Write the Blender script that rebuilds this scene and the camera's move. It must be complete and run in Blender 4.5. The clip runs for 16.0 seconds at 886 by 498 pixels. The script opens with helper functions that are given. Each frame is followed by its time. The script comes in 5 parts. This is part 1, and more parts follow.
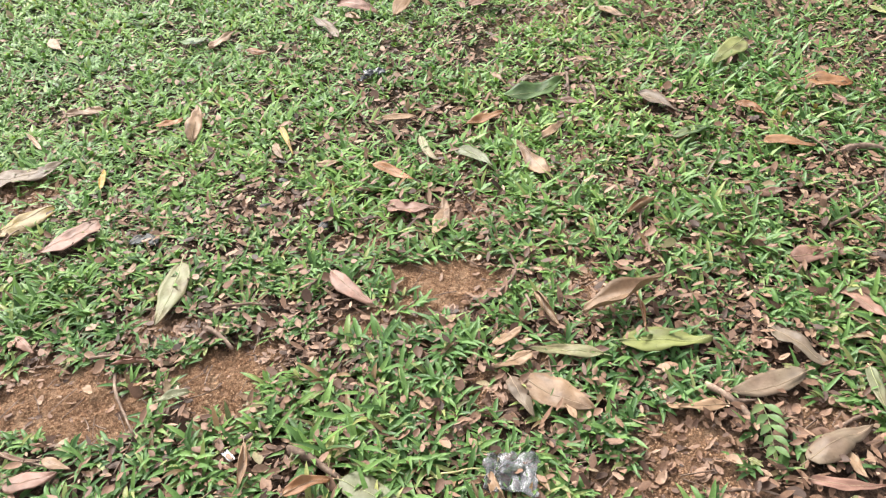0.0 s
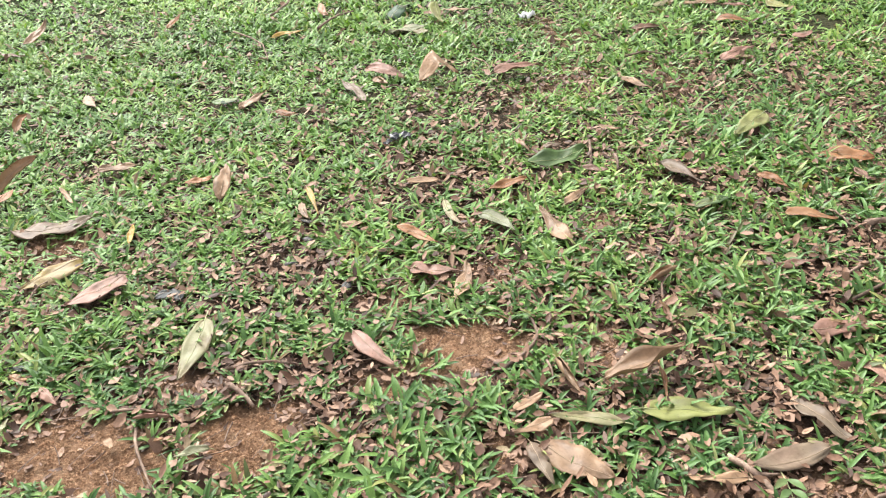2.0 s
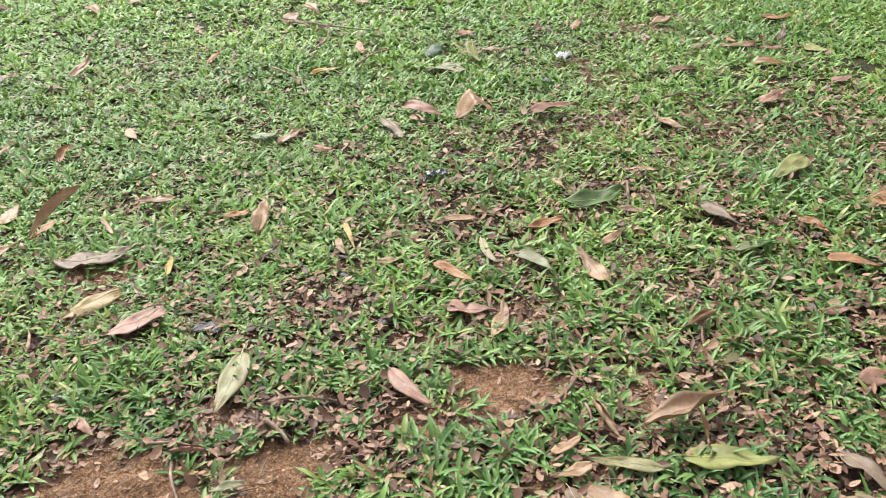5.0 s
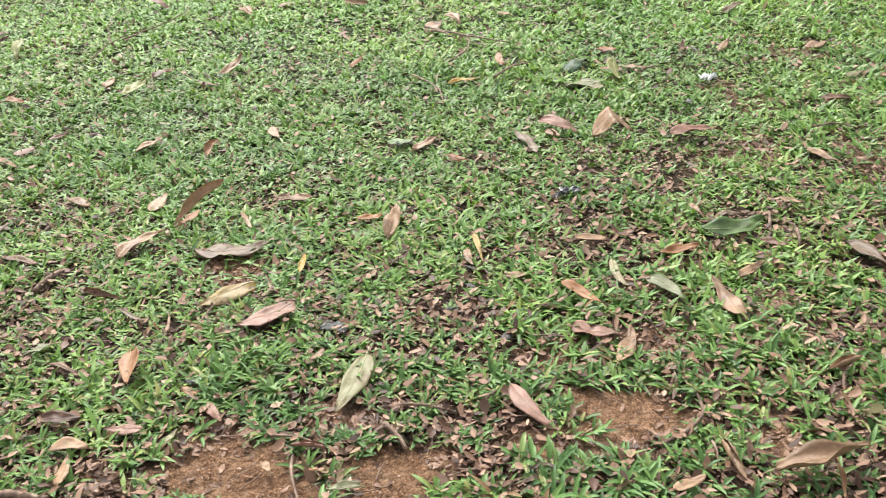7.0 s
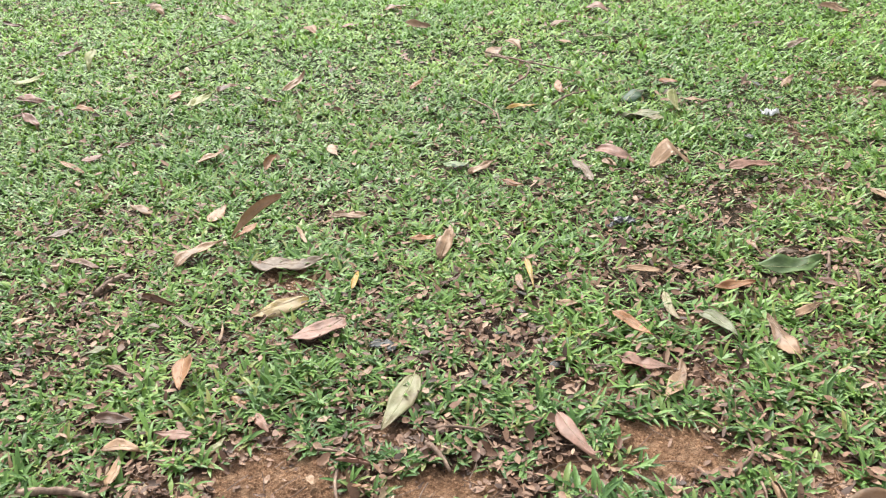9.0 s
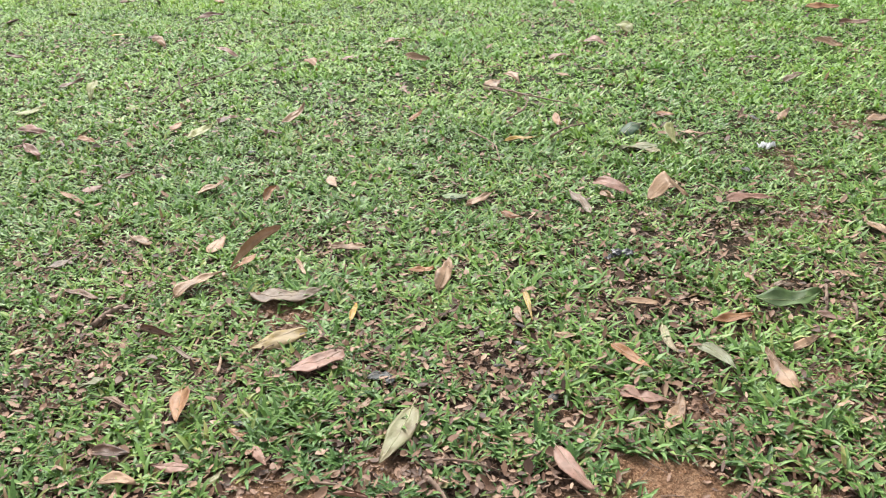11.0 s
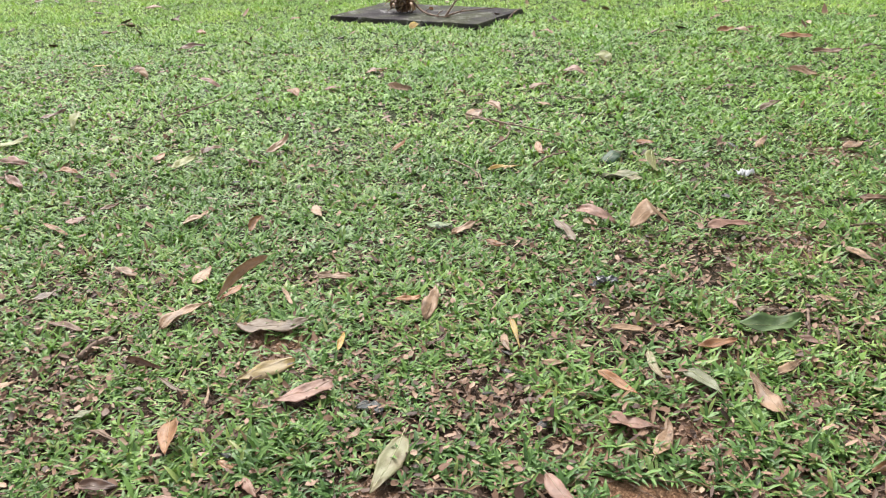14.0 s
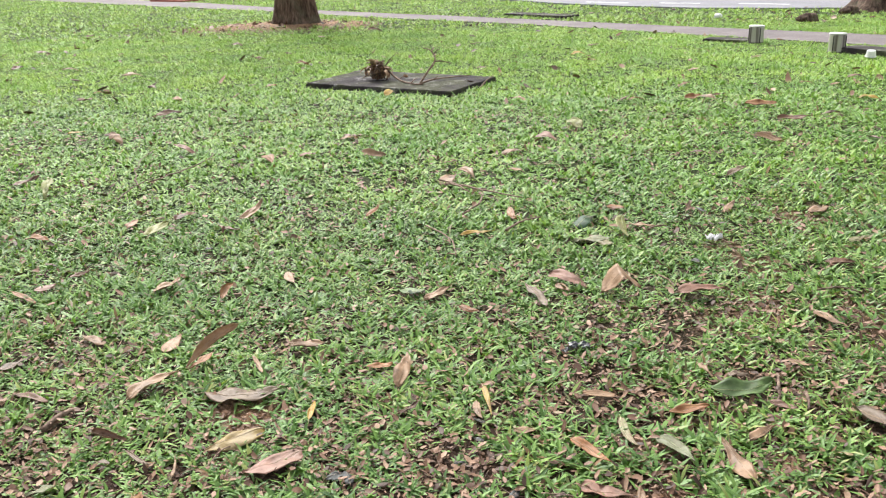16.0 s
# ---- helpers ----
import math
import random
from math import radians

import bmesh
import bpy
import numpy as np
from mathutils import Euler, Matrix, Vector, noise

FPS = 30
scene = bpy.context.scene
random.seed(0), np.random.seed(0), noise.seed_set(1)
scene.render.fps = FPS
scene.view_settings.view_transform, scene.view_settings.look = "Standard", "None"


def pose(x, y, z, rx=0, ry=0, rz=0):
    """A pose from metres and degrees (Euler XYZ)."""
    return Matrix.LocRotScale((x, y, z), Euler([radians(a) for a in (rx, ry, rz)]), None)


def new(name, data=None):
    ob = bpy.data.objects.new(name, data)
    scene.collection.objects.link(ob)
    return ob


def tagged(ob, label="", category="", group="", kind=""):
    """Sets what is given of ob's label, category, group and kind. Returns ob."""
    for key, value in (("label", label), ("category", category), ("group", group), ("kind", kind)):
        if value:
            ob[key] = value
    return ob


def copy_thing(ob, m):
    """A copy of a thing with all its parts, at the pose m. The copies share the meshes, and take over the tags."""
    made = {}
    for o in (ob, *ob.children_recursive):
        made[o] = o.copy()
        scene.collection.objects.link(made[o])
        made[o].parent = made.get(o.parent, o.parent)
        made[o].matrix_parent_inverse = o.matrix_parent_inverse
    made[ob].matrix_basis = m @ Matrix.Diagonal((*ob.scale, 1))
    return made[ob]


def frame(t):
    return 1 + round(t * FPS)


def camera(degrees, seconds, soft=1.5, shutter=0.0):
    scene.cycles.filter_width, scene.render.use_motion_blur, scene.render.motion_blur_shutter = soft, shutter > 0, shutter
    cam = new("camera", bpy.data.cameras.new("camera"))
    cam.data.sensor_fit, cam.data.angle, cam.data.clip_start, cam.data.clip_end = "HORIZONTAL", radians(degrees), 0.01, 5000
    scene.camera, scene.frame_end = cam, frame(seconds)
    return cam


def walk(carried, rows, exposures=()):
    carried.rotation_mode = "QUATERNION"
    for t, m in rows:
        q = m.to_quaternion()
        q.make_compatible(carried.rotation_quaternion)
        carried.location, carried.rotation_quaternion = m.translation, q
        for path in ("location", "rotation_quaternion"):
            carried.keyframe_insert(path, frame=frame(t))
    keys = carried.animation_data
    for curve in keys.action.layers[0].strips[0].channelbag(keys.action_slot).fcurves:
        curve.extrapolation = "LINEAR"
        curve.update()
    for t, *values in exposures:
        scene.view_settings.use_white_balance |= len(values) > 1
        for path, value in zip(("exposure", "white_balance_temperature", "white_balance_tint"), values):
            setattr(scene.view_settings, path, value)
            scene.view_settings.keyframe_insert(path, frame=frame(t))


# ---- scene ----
cam = camera(54.1, 16.0, soft=1.15, shutter=0.45)
# seconds, x, y, z, yaw, pitch, lean
ROWS = [
    (0, 0.0962, 0.0063, 1.3765, -11.629, -36.405, -4.763),
    (0.5, 0.0903, 0.0066, 1.3800, -11.179, -35.195, -4.629),
    (1, 0.0866, 0.0048, 1.3861, -10.801, -33.658, -4.378),
    (1.5, 0.0836, -0.0005, 1.3886, -10.678, -32.779, -4.088),
    (2, 0.0770, -0.0021, 1.3934, -10.712, -32.334, -3.748),
    (2.5, 0.0737, 0.0012, 1.3968, -10.564, -31.741, -3.605),
    (3, 0.0723, 0.0017, 1.3959, -10.392, -31.183, -3.423),
    (5.3, 0.0421, 0.0162, 1.4011, -8.152, -29.772, -3.464),
    (5.5, 0.0391, 0.0183, 1.4022, -6.876, -29.708, -3.751),
    (6, 0.0277, 0.0235, 1.4015, -4.049, -29.449, -3.722),
    (6.5, 0.0197, 0.0268, 1.4060, -1.893, -29.211, -3.539),
    (7, 0.0149, 0.0324, 1.4051, -0.061, -28.769, -3.381),
    (7.5, 0.0088, 0.0300, 1.4066, 1.756, -28.372, -3.350),
    (8, 0.0019, 0.0255, 1.4091, 3.038, -27.896, -3.133),
    (8.5, 0.0004, 0.0238, 1.4087, 3.273, -27.525, -2.545),
    (9, 0.0017, 0.0226, 1.4112, 3.452, -27.112, -2.227),
    (11.5, 0.0005, 0.0149, 1.4230, 3.183, -24.715, -1.884),
    (12, 0.0018, 0.0075, 1.4253, 3.021, -24.370, -1.970),
    (12.5, -0.0016, 0.0018, 1.4275, 2.866, -24.117, -2.012),
    (13, -0.0044, 0.0003, 1.4304, 2.554, -23.848, -1.981),
    (13.5, -0.0116, 0.0019, 1.4325, 2.128, -23.644, -1.905),
    (14, -0.0190, 0.0026, 1.4333, 1.769, -23.378, -1.832),
    (14.5, -0.0213, 0.0012, 1.4414, 1.461, -22.028, -1.743),
    (15, -0.0169, -0.0006, 1.4448, 0.919, -20.818, -1.553),
    (15.5, -0.0123, -0.0035, 1.4489, 0.311, -19.804, -1.494),
    (16, 0.0000, 0.0000, 1.4500, 0.000, -19.300, -1.500),
]


def eye_pose(x, y, z, yaw, pitch, lean):
    return pose(x, y, z, 0, 0, yaw) @ pose(0, 0, 0, 90 + pitch) @ pose(0, 0, 0, 0, 0, lean)


walk(cam, [(t, eye_pose(*row)) for t, *row in ROWS], [(0.0, 1.66), (3.2, 1.70), (5.5, 1.49), (9.0, 1.54), (11.5, 1.39), (15.0, 1.38), (16.0, 1.42)])

# ---- daylight: a bright overcast sky ----
SUN_UP, SUN_TURN = 48.0, -18.0
world = bpy.data.worlds.new("overcast_sky")
scene.world = world
world.use_nodes = True
wn, wl = world.node_tree.nodes, world.node_tree.links
sky = wn.new("ShaderNodeTexSky")
sky.sky_type, sky.sun_disc = "NISHITA", False
sky.sun_elevation, sky.sun_rotation = radians(SUN_UP), radians(SUN_TURN)
sky.dust_density, sky.air_density = 4.0, 1.0
grey = wn.new("ShaderNodeHueSaturation")
grey.inputs["Saturation"].default_value = 0.18
wl.new(sky.outputs[0], grey.inputs["Color"])
wl.new(grey.outputs[0], wn["Background"].inputs[0])
wn["Background"].inputs[1].default_value = 0.11
sun_data = bpy.data.lights.new("sun", "SUN")
sun_data.energy, sun_data.angle, sun_data.color = 1.5, radians(18), (1.0, 0.97, 0.92)
sun = new("sun", sun_data)
sun.matrix_world = pose(0, 0, 20, 90 - SUN_UP, 0, 180 - SUN_TURN)


# ---- materials ----
def shader(name, build, rough=0.7, metal=0.0, spec=0.4):
    """A node material; build(nodes, links, coords, bsdf) makes its colour and relief."""
    m = bpy.data.materials.new(name)
    m.use_nodes = True
    n, l = m.node_tree.nodes, m.node_tree.links
    b = n["Principled BSDF"]
    b.inputs["Roughness"].default_value = rough
    b.inputs["Metallic"].default_value = metal
    b.inputs["Specular IOR Level"].default_value = spec
    build(n, l, n.new("ShaderNodeTexCoord"), b)
    return m


def noise_node(n, l, coord, scale, detail=4.0, rough=0.6):
    t = n.new("ShaderNodeTexNoise")
    t.inputs["Scale"].default_value = scale
    t.inputs["Detail"].default_value = detail
    t.inputs["Roughness"].default_value = rough
    l.new(coord, t.inputs["Vector"])
    return t.outputs["Fac"]


def ramp(n, l, fac, *stops):
    r = n.new("ShaderNodeValToRGB")
    while len(r.color_ramp.elements) < len(stops):
        r.color_ramp.elements.new(0.5)
    for e, (at, colour) in zip(r.color_ramp.elements, stops):
        e.position, e.color = at, (*colour, 1)
    l.new(fac, r.inputs[0])
    return r.outputs[0]


def mix(n, l, kind, fac, a, b):
    x = n.new("ShaderNodeMix")
    x.data_type, x.blend_type = "RGBA", kind
    for slot, v in ((0, fac), (6, a), (7, b)):
        if isinstance(v, (int, float)):
            x.inputs[slot].default_value = v
        elif isinstance(v, tuple):
            x.inputs[slot].default_value = (*v, 1)
        else:
            l.new(v, x.inputs[slot])
    return x.outputs[2]


def calc(n, l, op, a, b, clamp=False):
    x = n.new("ShaderNodeMath")
    x.operation, x.use_clamp = op, clamp
    for slot, v in ((0, a), (1, b)):
        if isinstance(v, (int, float)):
            x.inputs[slot].default_value = v
        else:
            l.new(v, x.inputs[slot])
    return x.outputs[0]


def relief(n, l, b, height, strength, distance):
    u = n.new("ShaderNodeBump")
    u.inputs["Strength"].default_value = strength
    u.inputs["Distance"].default_value = distance
    l.new(height, u.inputs["Height"])
    l.new(u.outputs[0], b.inputs["Normal"])


def leaf_shader(name, dark, mid, light, rough=0.5, through_light=0.12, blotch=(0.10, 0.06, 0.03), second=(0.25, 0.15, 0.095)):
    """A fallen leaf: mottled blade with side veins, brown specks and a little light through it."""
    def build(n, l, tc, b):
        info = n.new("ShaderNodeObjectInfo")
        shift = n.new("ShaderNodeVectorMath")
        shift.operation = "ADD"
        l.new(tc.outputs["Object"], shift.inputs[0])
        l.new(info.outputs["Random"], shift.inputs[1])
        at = shift.outputs[0]
        base = ramp(n, l, noise_node(n, l, at, 22, 5), (0.30, dark), (0.52, mid), (0.72, light))
        tint = ramp(n, l, info.outputs["Random"], (0.0, (0.70, 0.66, 0.64)), (0.5, (0.90, 0.88, 0.86)), (1.0, (1.10, 1.02, 0.95)))
        base = mix(n, l, "MULTIPLY", 1.0, base, tint)
        wide = ramp(n, l, noise_node(n, l, at, 7, 3, 0.6), (0.48, (0, 0, 0)), (0.66, (1, 1, 1)))
        base = mix(n, l, "MIX", calc(n, l, "MULTIPLY", wide, 0.38), base, (0.17, 0.105, 0.065))
        turned = ramp(n, l, noise_node(n, l, at, 11, 2, 0.5), (0.42, (0, 0, 0)), (0.60, (1, 1, 1)))
        base = mix(n, l, "MIX", calc(n, l, "MULTIPLY", turned, 0.6), base, second)
        specks = ramp(n, l, noise_node(n, l, at, 95, 3, 0.7), (0.60, (0, 0, 0)), (0.70, (1, 1, 1)))
        base = mix(n, l, "MIX", calc(n, l, "MULTIPLY", specks, 0.55), base, blotch)
        w = n.new("ShaderNodeTexWave")
        w.bands_direction = "DIAGONAL"
        w.inputs["Scale"].default_value = 28
        w.inputs["Distortion"].default_value = 2.5
        l.new(tc.outputs["Object"], w.inputs["Vector"])
        veins = calc(n, l, "ADD", calc(n, l, "MULTIPLY", w.outputs["Fac"], 0.22), noise_node(n, l, at, 160, 4))
        base = mix(n, l, "MULTIPLY", 0.16, base, ramp(n, l, w.outputs["Fac"], (0.0, (0.72, 0.70, 0.66)), (0.35, (1, 1, 1))))
        l.new(base, b.inputs["Base Color"])
        relief(n, l, b, veins, 0.35, 0.0015)
        t = n.new("ShaderNodeBsdfTranslucent")
        l.new(base, t.inputs[0])
        both = n.new("ShaderNodeMixShader")
        both.inputs[0].default_value = through_light
        l.new(b.outputs[0], both.inputs[1])
        l.new(t.outputs[0], both.inputs[2])
        l.new(both.outputs[0], n["Material Output"].inputs[0])
    return shader(name, build, rough, spec=0.35)


LEAF = {
    "tan": leaf_shader("leaf_tan", (0.16, 0.098, 0.055), (0.34, 0.222, 0.132), (0.46, 0.33, 0.215), second=(0.38, 0.238, 0.138)),
    "pink": leaf_shader("leaf_pinkish_brown", (0.15, 0.078, 0.052), (0.29, 0.165, 0.12), (0.42, 0.27, 0.205), second=(0.33, 0.175, 0.128)),
    "orange": leaf_shader("leaf_orange_brown", (0.16, 0.062, 0.022), (0.34, 0.155, 0.058), (0.46, 0.26, 0.12), second=(0.33, 0.19, 0.10)),
    "brown": leaf_shader("leaf_dark_brown", (0.05, 0.026, 0.016), (0.13, 0.066, 0.04), (0.24, 0.14, 0.085)),
    "grey": leaf_shader("leaf_grey_brown", (0.10, 0.072, 0.050), (0.21, 0.153, 0.108), (0.32, 0.245, 0.18), second=(0.19, 0.15, 0.10)),
    "pale": leaf_shader("leaf_pale_straw", (0.15, 0.122, 0.062), (0.255, 0.222, 0.118), (0.33, 0.30, 0.172), second=(0.215, 0.235, 0.11)),
    "yellow": leaf_shader("leaf_yellow", (0.26, 0.16, 0.028), (0.46, 0.34, 0.055), (0.56, 0.46, 0.13), second=(0.42, 0.24, 0.05)),
    "lime": leaf_shader("leaf_yellow_green", (0.13, 0.15, 0.045), (0.235, 0.262, 0.085), (0.33, 0.345, 0.14), second=(0.25, 0.265, 0.075)),
    "dull": leaf_shader("leaf_dull_grey_green", (0.11, 0.115, 0.06), (0.205, 0.22, 0.125), (0.31, 0.33, 0.205), second=(0.16, 0.18, 0.10)),
    "green": leaf_shader("leaf_green", (0.050, 0.098, 0.030), (0.095, 0.165, 0.050), (0.17, 0.255, 0.095), rough=0.48, second=(0.11, 0.20, 0.055)),
    "olive": leaf_shader("leaf_olive_yellow", (0.19, 0.14, 0.035), (0.32, 0.245, 0.065), (0.41, 0.33, 0.13), second=(0.30, 0.235, 0.15)),
    "slate": leaf_shader("leaf_slate_grey", (0.022, 0.028, 0.030), (0.055, 0.068, 0.070), (0.11, 0.128, 0.128), second=(0.06, 0.055, 0.05)),
    "deep": leaf_shader("leaf_dark_green", (0.016, 0.045, 0.02), (0.03, 0.08, 0.034), (0.07, 0.13, 0.065), rough=0.55, second=(0.025, 0.06, 0.025)),
}


def grass_shader(name, dark, mid, light, tip, rough=0.54, spec=0.25, dead=0.035):
    """Grass blades: each one its own green, some yellowed, glossy above and lit through."""
    def build(n, l, tc, b):
        geo = n.new("ShaderNodeNewGeometry")
        one = geo.outputs["Random Per Island"]
        base = ramp(n, l, one, (0.0, (0.26, 0.165, 0.09)), (dead, (0.17, 0.11, 0.06)), (dead + 0.03, dark), (0.45, mid), (0.88, light), (0.97, tip))
        patch = ramp(n, l, noise_node(n, l, geo.outputs["Position"], 1.3, 3), (0.35, (0.80, 0.86, 0.85)), (0.65, (1.15, 1.08, 0.95)))
        base = mix(n, l, "MULTIPLY", 1.0, base, patch)
        grain = ramp(n, l, noise_node(n, l, geo.outputs["Position"], 240, 3), (0.3, (0.82, 0.82, 0.8)), (0.7, (1.1, 1.1, 1.1)))
        base = mix(n, l, "MULTIPLY", 1.0, base, grain)
        l.new(base, b.inputs["Base Color"])
        t = n.new("ShaderNodeBsdfTranslucent")
        l.new(mix(n, l, "MULTIPLY", 1.0, base, (1.25, 1.35, 0.62)), t.inputs[0])
        both = n.new("ShaderNodeMixShader")
        both.inputs[0].default_value = 0.18
        l.new(b.outputs[0], both.inputs[1])
        l.new(t.outputs[0], both.inputs[2])
        l.new(both.outputs[0], n["Material Output"].inputs[0])
    return shader(name, build, rough, spec=spec)


# One turf, four tones by distance: near shade, far sunlight and haze painted in.
SHADED_LONG_GRASS = grass_shader("shaded_long_grass_blade", (0.054, 0.120, 0.036), (0.120, 0.234, 0.066), (0.180, 0.308, 0.086), (0.30, 0.32, 0.12), 0.46, 0.34)
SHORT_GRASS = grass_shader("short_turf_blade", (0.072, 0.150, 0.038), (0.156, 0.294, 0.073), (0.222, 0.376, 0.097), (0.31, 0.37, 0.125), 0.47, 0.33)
LIT_MID_GRASS = grass_shader("lit_mid_turf_blade", (0.118, 0.226, 0.056), (0.212, 0.386, 0.090), (0.282, 0.464, 0.118), (0.33, 0.41, 0.13), 0.49, 0.31, dead=0.02)
HAZY_FAR_GRASS = grass_shader("hazy_far_turf_blade", (0.248, 0.398, 0.102), (0.315, 0.500, 0.135), (0.385, 0.568, 0.168), (0.42, 0.53, 0.18), 0.52, 0.26, dead=0.012)


def litter_build(n, l, tc, b):
    geo = n.new("ShaderNodeNewGeometry")
    base = ramp(n, l, geo.outputs["Random Per Island"], (0.0, (0.045, 0.022, 0.012)), (0.18, (0.105, 0.053, 0.031)), (0.50, (0.23, 0.128, 0.078)), (0.85, (0.32, 0.190, 0.120)), (0.98, (0.41, 0.275, 0.182)), (1.0, (0.20, 0.20, 0.08)))
    base = mix(n, l, "MULTIPLY", 0.8, base, ramp(n, l, noise_node(n, l, geo.outputs["Position"], 150, 4), (0.3, (0.6, 0.57, 0.55)), (0.7, (1.1, 1.1, 1.1))))
    l.new(base, b.inputs["Base Color"])
    relief(n, l, b, noise_node(n, l, geo.outputs["Position"], 300, 3), 0.3, 0.001)


LITTER = shader("leaf_litter", litter_build, 0.6)


def ground_build(n, l, tc, b):
    """Sandy red-brown earth where it is worn open, rotted leaves under the turf, moss and roots further off; the last
    two darkened for shade between blades.
    """
    at = tc.outputs["Object"]
    earth = ramp(n, l, noise_node(n, l, at, 16, 8, 0.7), (0.30, (0.25, 0.138, 0.080)), (0.5, (0.43, 0.255, 0.152)), (0.70, (0.57, 0.38, 0.24)))
    crumbs = noise_node(n, l, at, 110, 9, 0.85)
    earth = mix(n, l, "MULTIPLY", 0.9, earth, ramp(n, l, crumbs, (0.40, (0.34, 0.30, 0.27)), (0.52, (1, 1, 1)), (0.64, (1.5, 1.42, 1.3))))
    # Leaf brown and thatch green, both darkened to hold the shade between grass blades.
    shaded_mould = ramp(n, l, noise_node(n, l, at, 70, 7, 0.75), (0.36, (0.012, 0.007, 0.005)), (0.5, (0.060, 0.033, 0.020)), (0.64, (0.16, 0.092, 0.056)))
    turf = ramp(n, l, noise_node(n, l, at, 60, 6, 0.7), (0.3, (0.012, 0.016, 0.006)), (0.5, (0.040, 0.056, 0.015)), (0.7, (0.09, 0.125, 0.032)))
    cover = n.new("ShaderNodeVertexColor")
    cover.layer_name = "cover"
    parts = n.new("ShaderNodeSeparateColor")
    l.new(cover.outputs["Color"], parts.inputs[0])
    under = mix(n, l, "MIX", parts.outputs[0], shaded_mould, turf)
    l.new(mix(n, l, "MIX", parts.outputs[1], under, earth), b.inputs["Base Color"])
    relief(n, l, b, calc(n, l, "ADD", crumbs, calc(n, l, "MULTIPLY", noise_node(n, l, at, 48, 5, 0.6), 2.0)), 1.0, 0.02)


EARTH = shader("sandy_earth_and_turf", ground_build, 0.9, spec=0.2)


def bark_build(n, l, tc, b):
    stretch = n.new("ShaderNodeMapping")
    stretch.inputs["Scale"].default_value = (1, 1, 0.22)
    l.new(tc.outputs["Object"], stretch.inputs["Vector"])
    ridges = noise_node(n, l, stretch.outputs[0], 16, 8, 0.7)
    base = ramp(n, l, ridges, (0.34, (0.022, 0.015, 0.011)), (0.5, (0.095, 0.062, 0.045)), (0.68, (0.22, 0.155, 0.118)))
    lichen = ramp(n, l, noise_node(n, l, tc.outputs["Object"], 3.5, 5), (0.52, (0, 0, 0)), (0.66, (1, 1, 1)))
    l.new(mix(n, l, "MIX", calc(n, l, "MULTIPLY", lichen, 0.4), base, (0.12, 0.13, 0.085)), b.inputs["Base Color"])
    relief(n, l, b, ridges, 1.0, 0.03)


BARK = shader("tree_bark", bark_build, 0.9, spec=0.2)


def twig_build(n, l, tc, b):
    info = n.new("ShaderNodeObjectInfo")
    base = ramp(n, l, noise_node(n, l, tc.outputs["Object"], 45, 5), (0.3, (0.06, 0.04, 0.03)), (0.5, (0.18, 0.125, 0.095)), (0.7, (0.34, 0.26, 0.20)))
    base = mix(n, l, "MULTIPLY", 1.0, base, ramp(n, l, info.outputs["Random"], (0, (0.6, 0.55, 0.5)), (1, (1.25, 1.2, 1.15))))
    l.new(base, b.inputs["Base Color"])
    relief(n, l, b, noise_node(n, l, tc.outputs["Object"], 140, 4), 0.5, 0.002)


TWIG = shader("dead_wood", twig_build, 0.8)


def concrete(name, dark, mid, light, scale=5.0, moss=0.0):
    def build(n, l, tc, b):
        at = tc.outputs["Object"]
        base = ramp(n, l, noise_node(n, l, at, scale, 9, 0.72), (0.3, dark), (0.5, mid), (0.7, light))
        pits = noise_node(n, l, at, scale * 30, 4)
        base = mix(n, l, "MULTIPLY", 0.6, base, ramp(n, l, pits, (0.35, (0.6, 0.6, 0.6)), (0.6, (1.05, 1.05, 1.05))))
        if moss:
            on = ramp(n, l, noise_node(n, l, at, 2.2, 6), (0.42, (0, 0, 0)), (0.6, (1, 1, 1)))
            base = mix(n, l, "MIX", calc(n, l, "MULTIPLY", on, moss), base, (0.07, 0.085, 0.03))
        l.new(base, b.inputs["Base Color"])
        relief(n, l, b, pits, 0.5, 0.004)
    return shader(name, build, 0.85, spec=0.3)




def slab_build(n, l, tc, b):
    """Old dark concrete: damp grey-violet face, chalky white drips, olive moss."""
    at = tc.outputs["Object"]
    base = ramp(n, l, noise_node(n, l, at, 6, 9, 0.75), (0.3, (0.020, 0.017, 0.018)), (0.5, (0.045, 0.039, 0.041)), (0.7, (0.095, 0.082, 0.086)))
    chalk = ramp(n, l, noise_node(n, l, at, 5, 6, 0.8), (0.56, (0, 0, 0)), (0.62, (1, 1, 1)))
    base = mix(n, l, "MIX", calc(n, l, "MULTIPLY", chalk, 0.7), base, (0.42, 0.40, 0.41))
    moss = ramp(n, l, noise_node(n, l, at, 2.6, 6), (0.44, (0, 0, 0)), (0.58, (1, 1, 1)))
    base = mix(n, l, "MIX", calc(n, l, "MULTIPLY", moss, 0.55), base, (0.075, 0.085, 0.036))
    l.new(base, b.inputs["Base Color"])
    relief(n, l, b, noise_node(n, l, at, 120, 4), 0.6, 0.006)


SLAB = shader("stained_concrete", slab_build, 0.92, spec=0.15)
PAVING = concrete("footpath_concrete", (0.125, 0.104, 0.106), (0.178, 0.152, 0.152), (0.225, 0.198, 0.196), 1.2)
ASPHALT = concrete("worn_asphalt", (0.19, 0.185, 0.208), (0.232, 0.228, 0.252), (0.27, 0.266, 0.29), 0.8)
KERB = concrete("kerb_concrete", (0.16, 0.165, 0.18), (0.21, 0.215, 0.23), (0.27, 0.27, 0.29), 3.0)
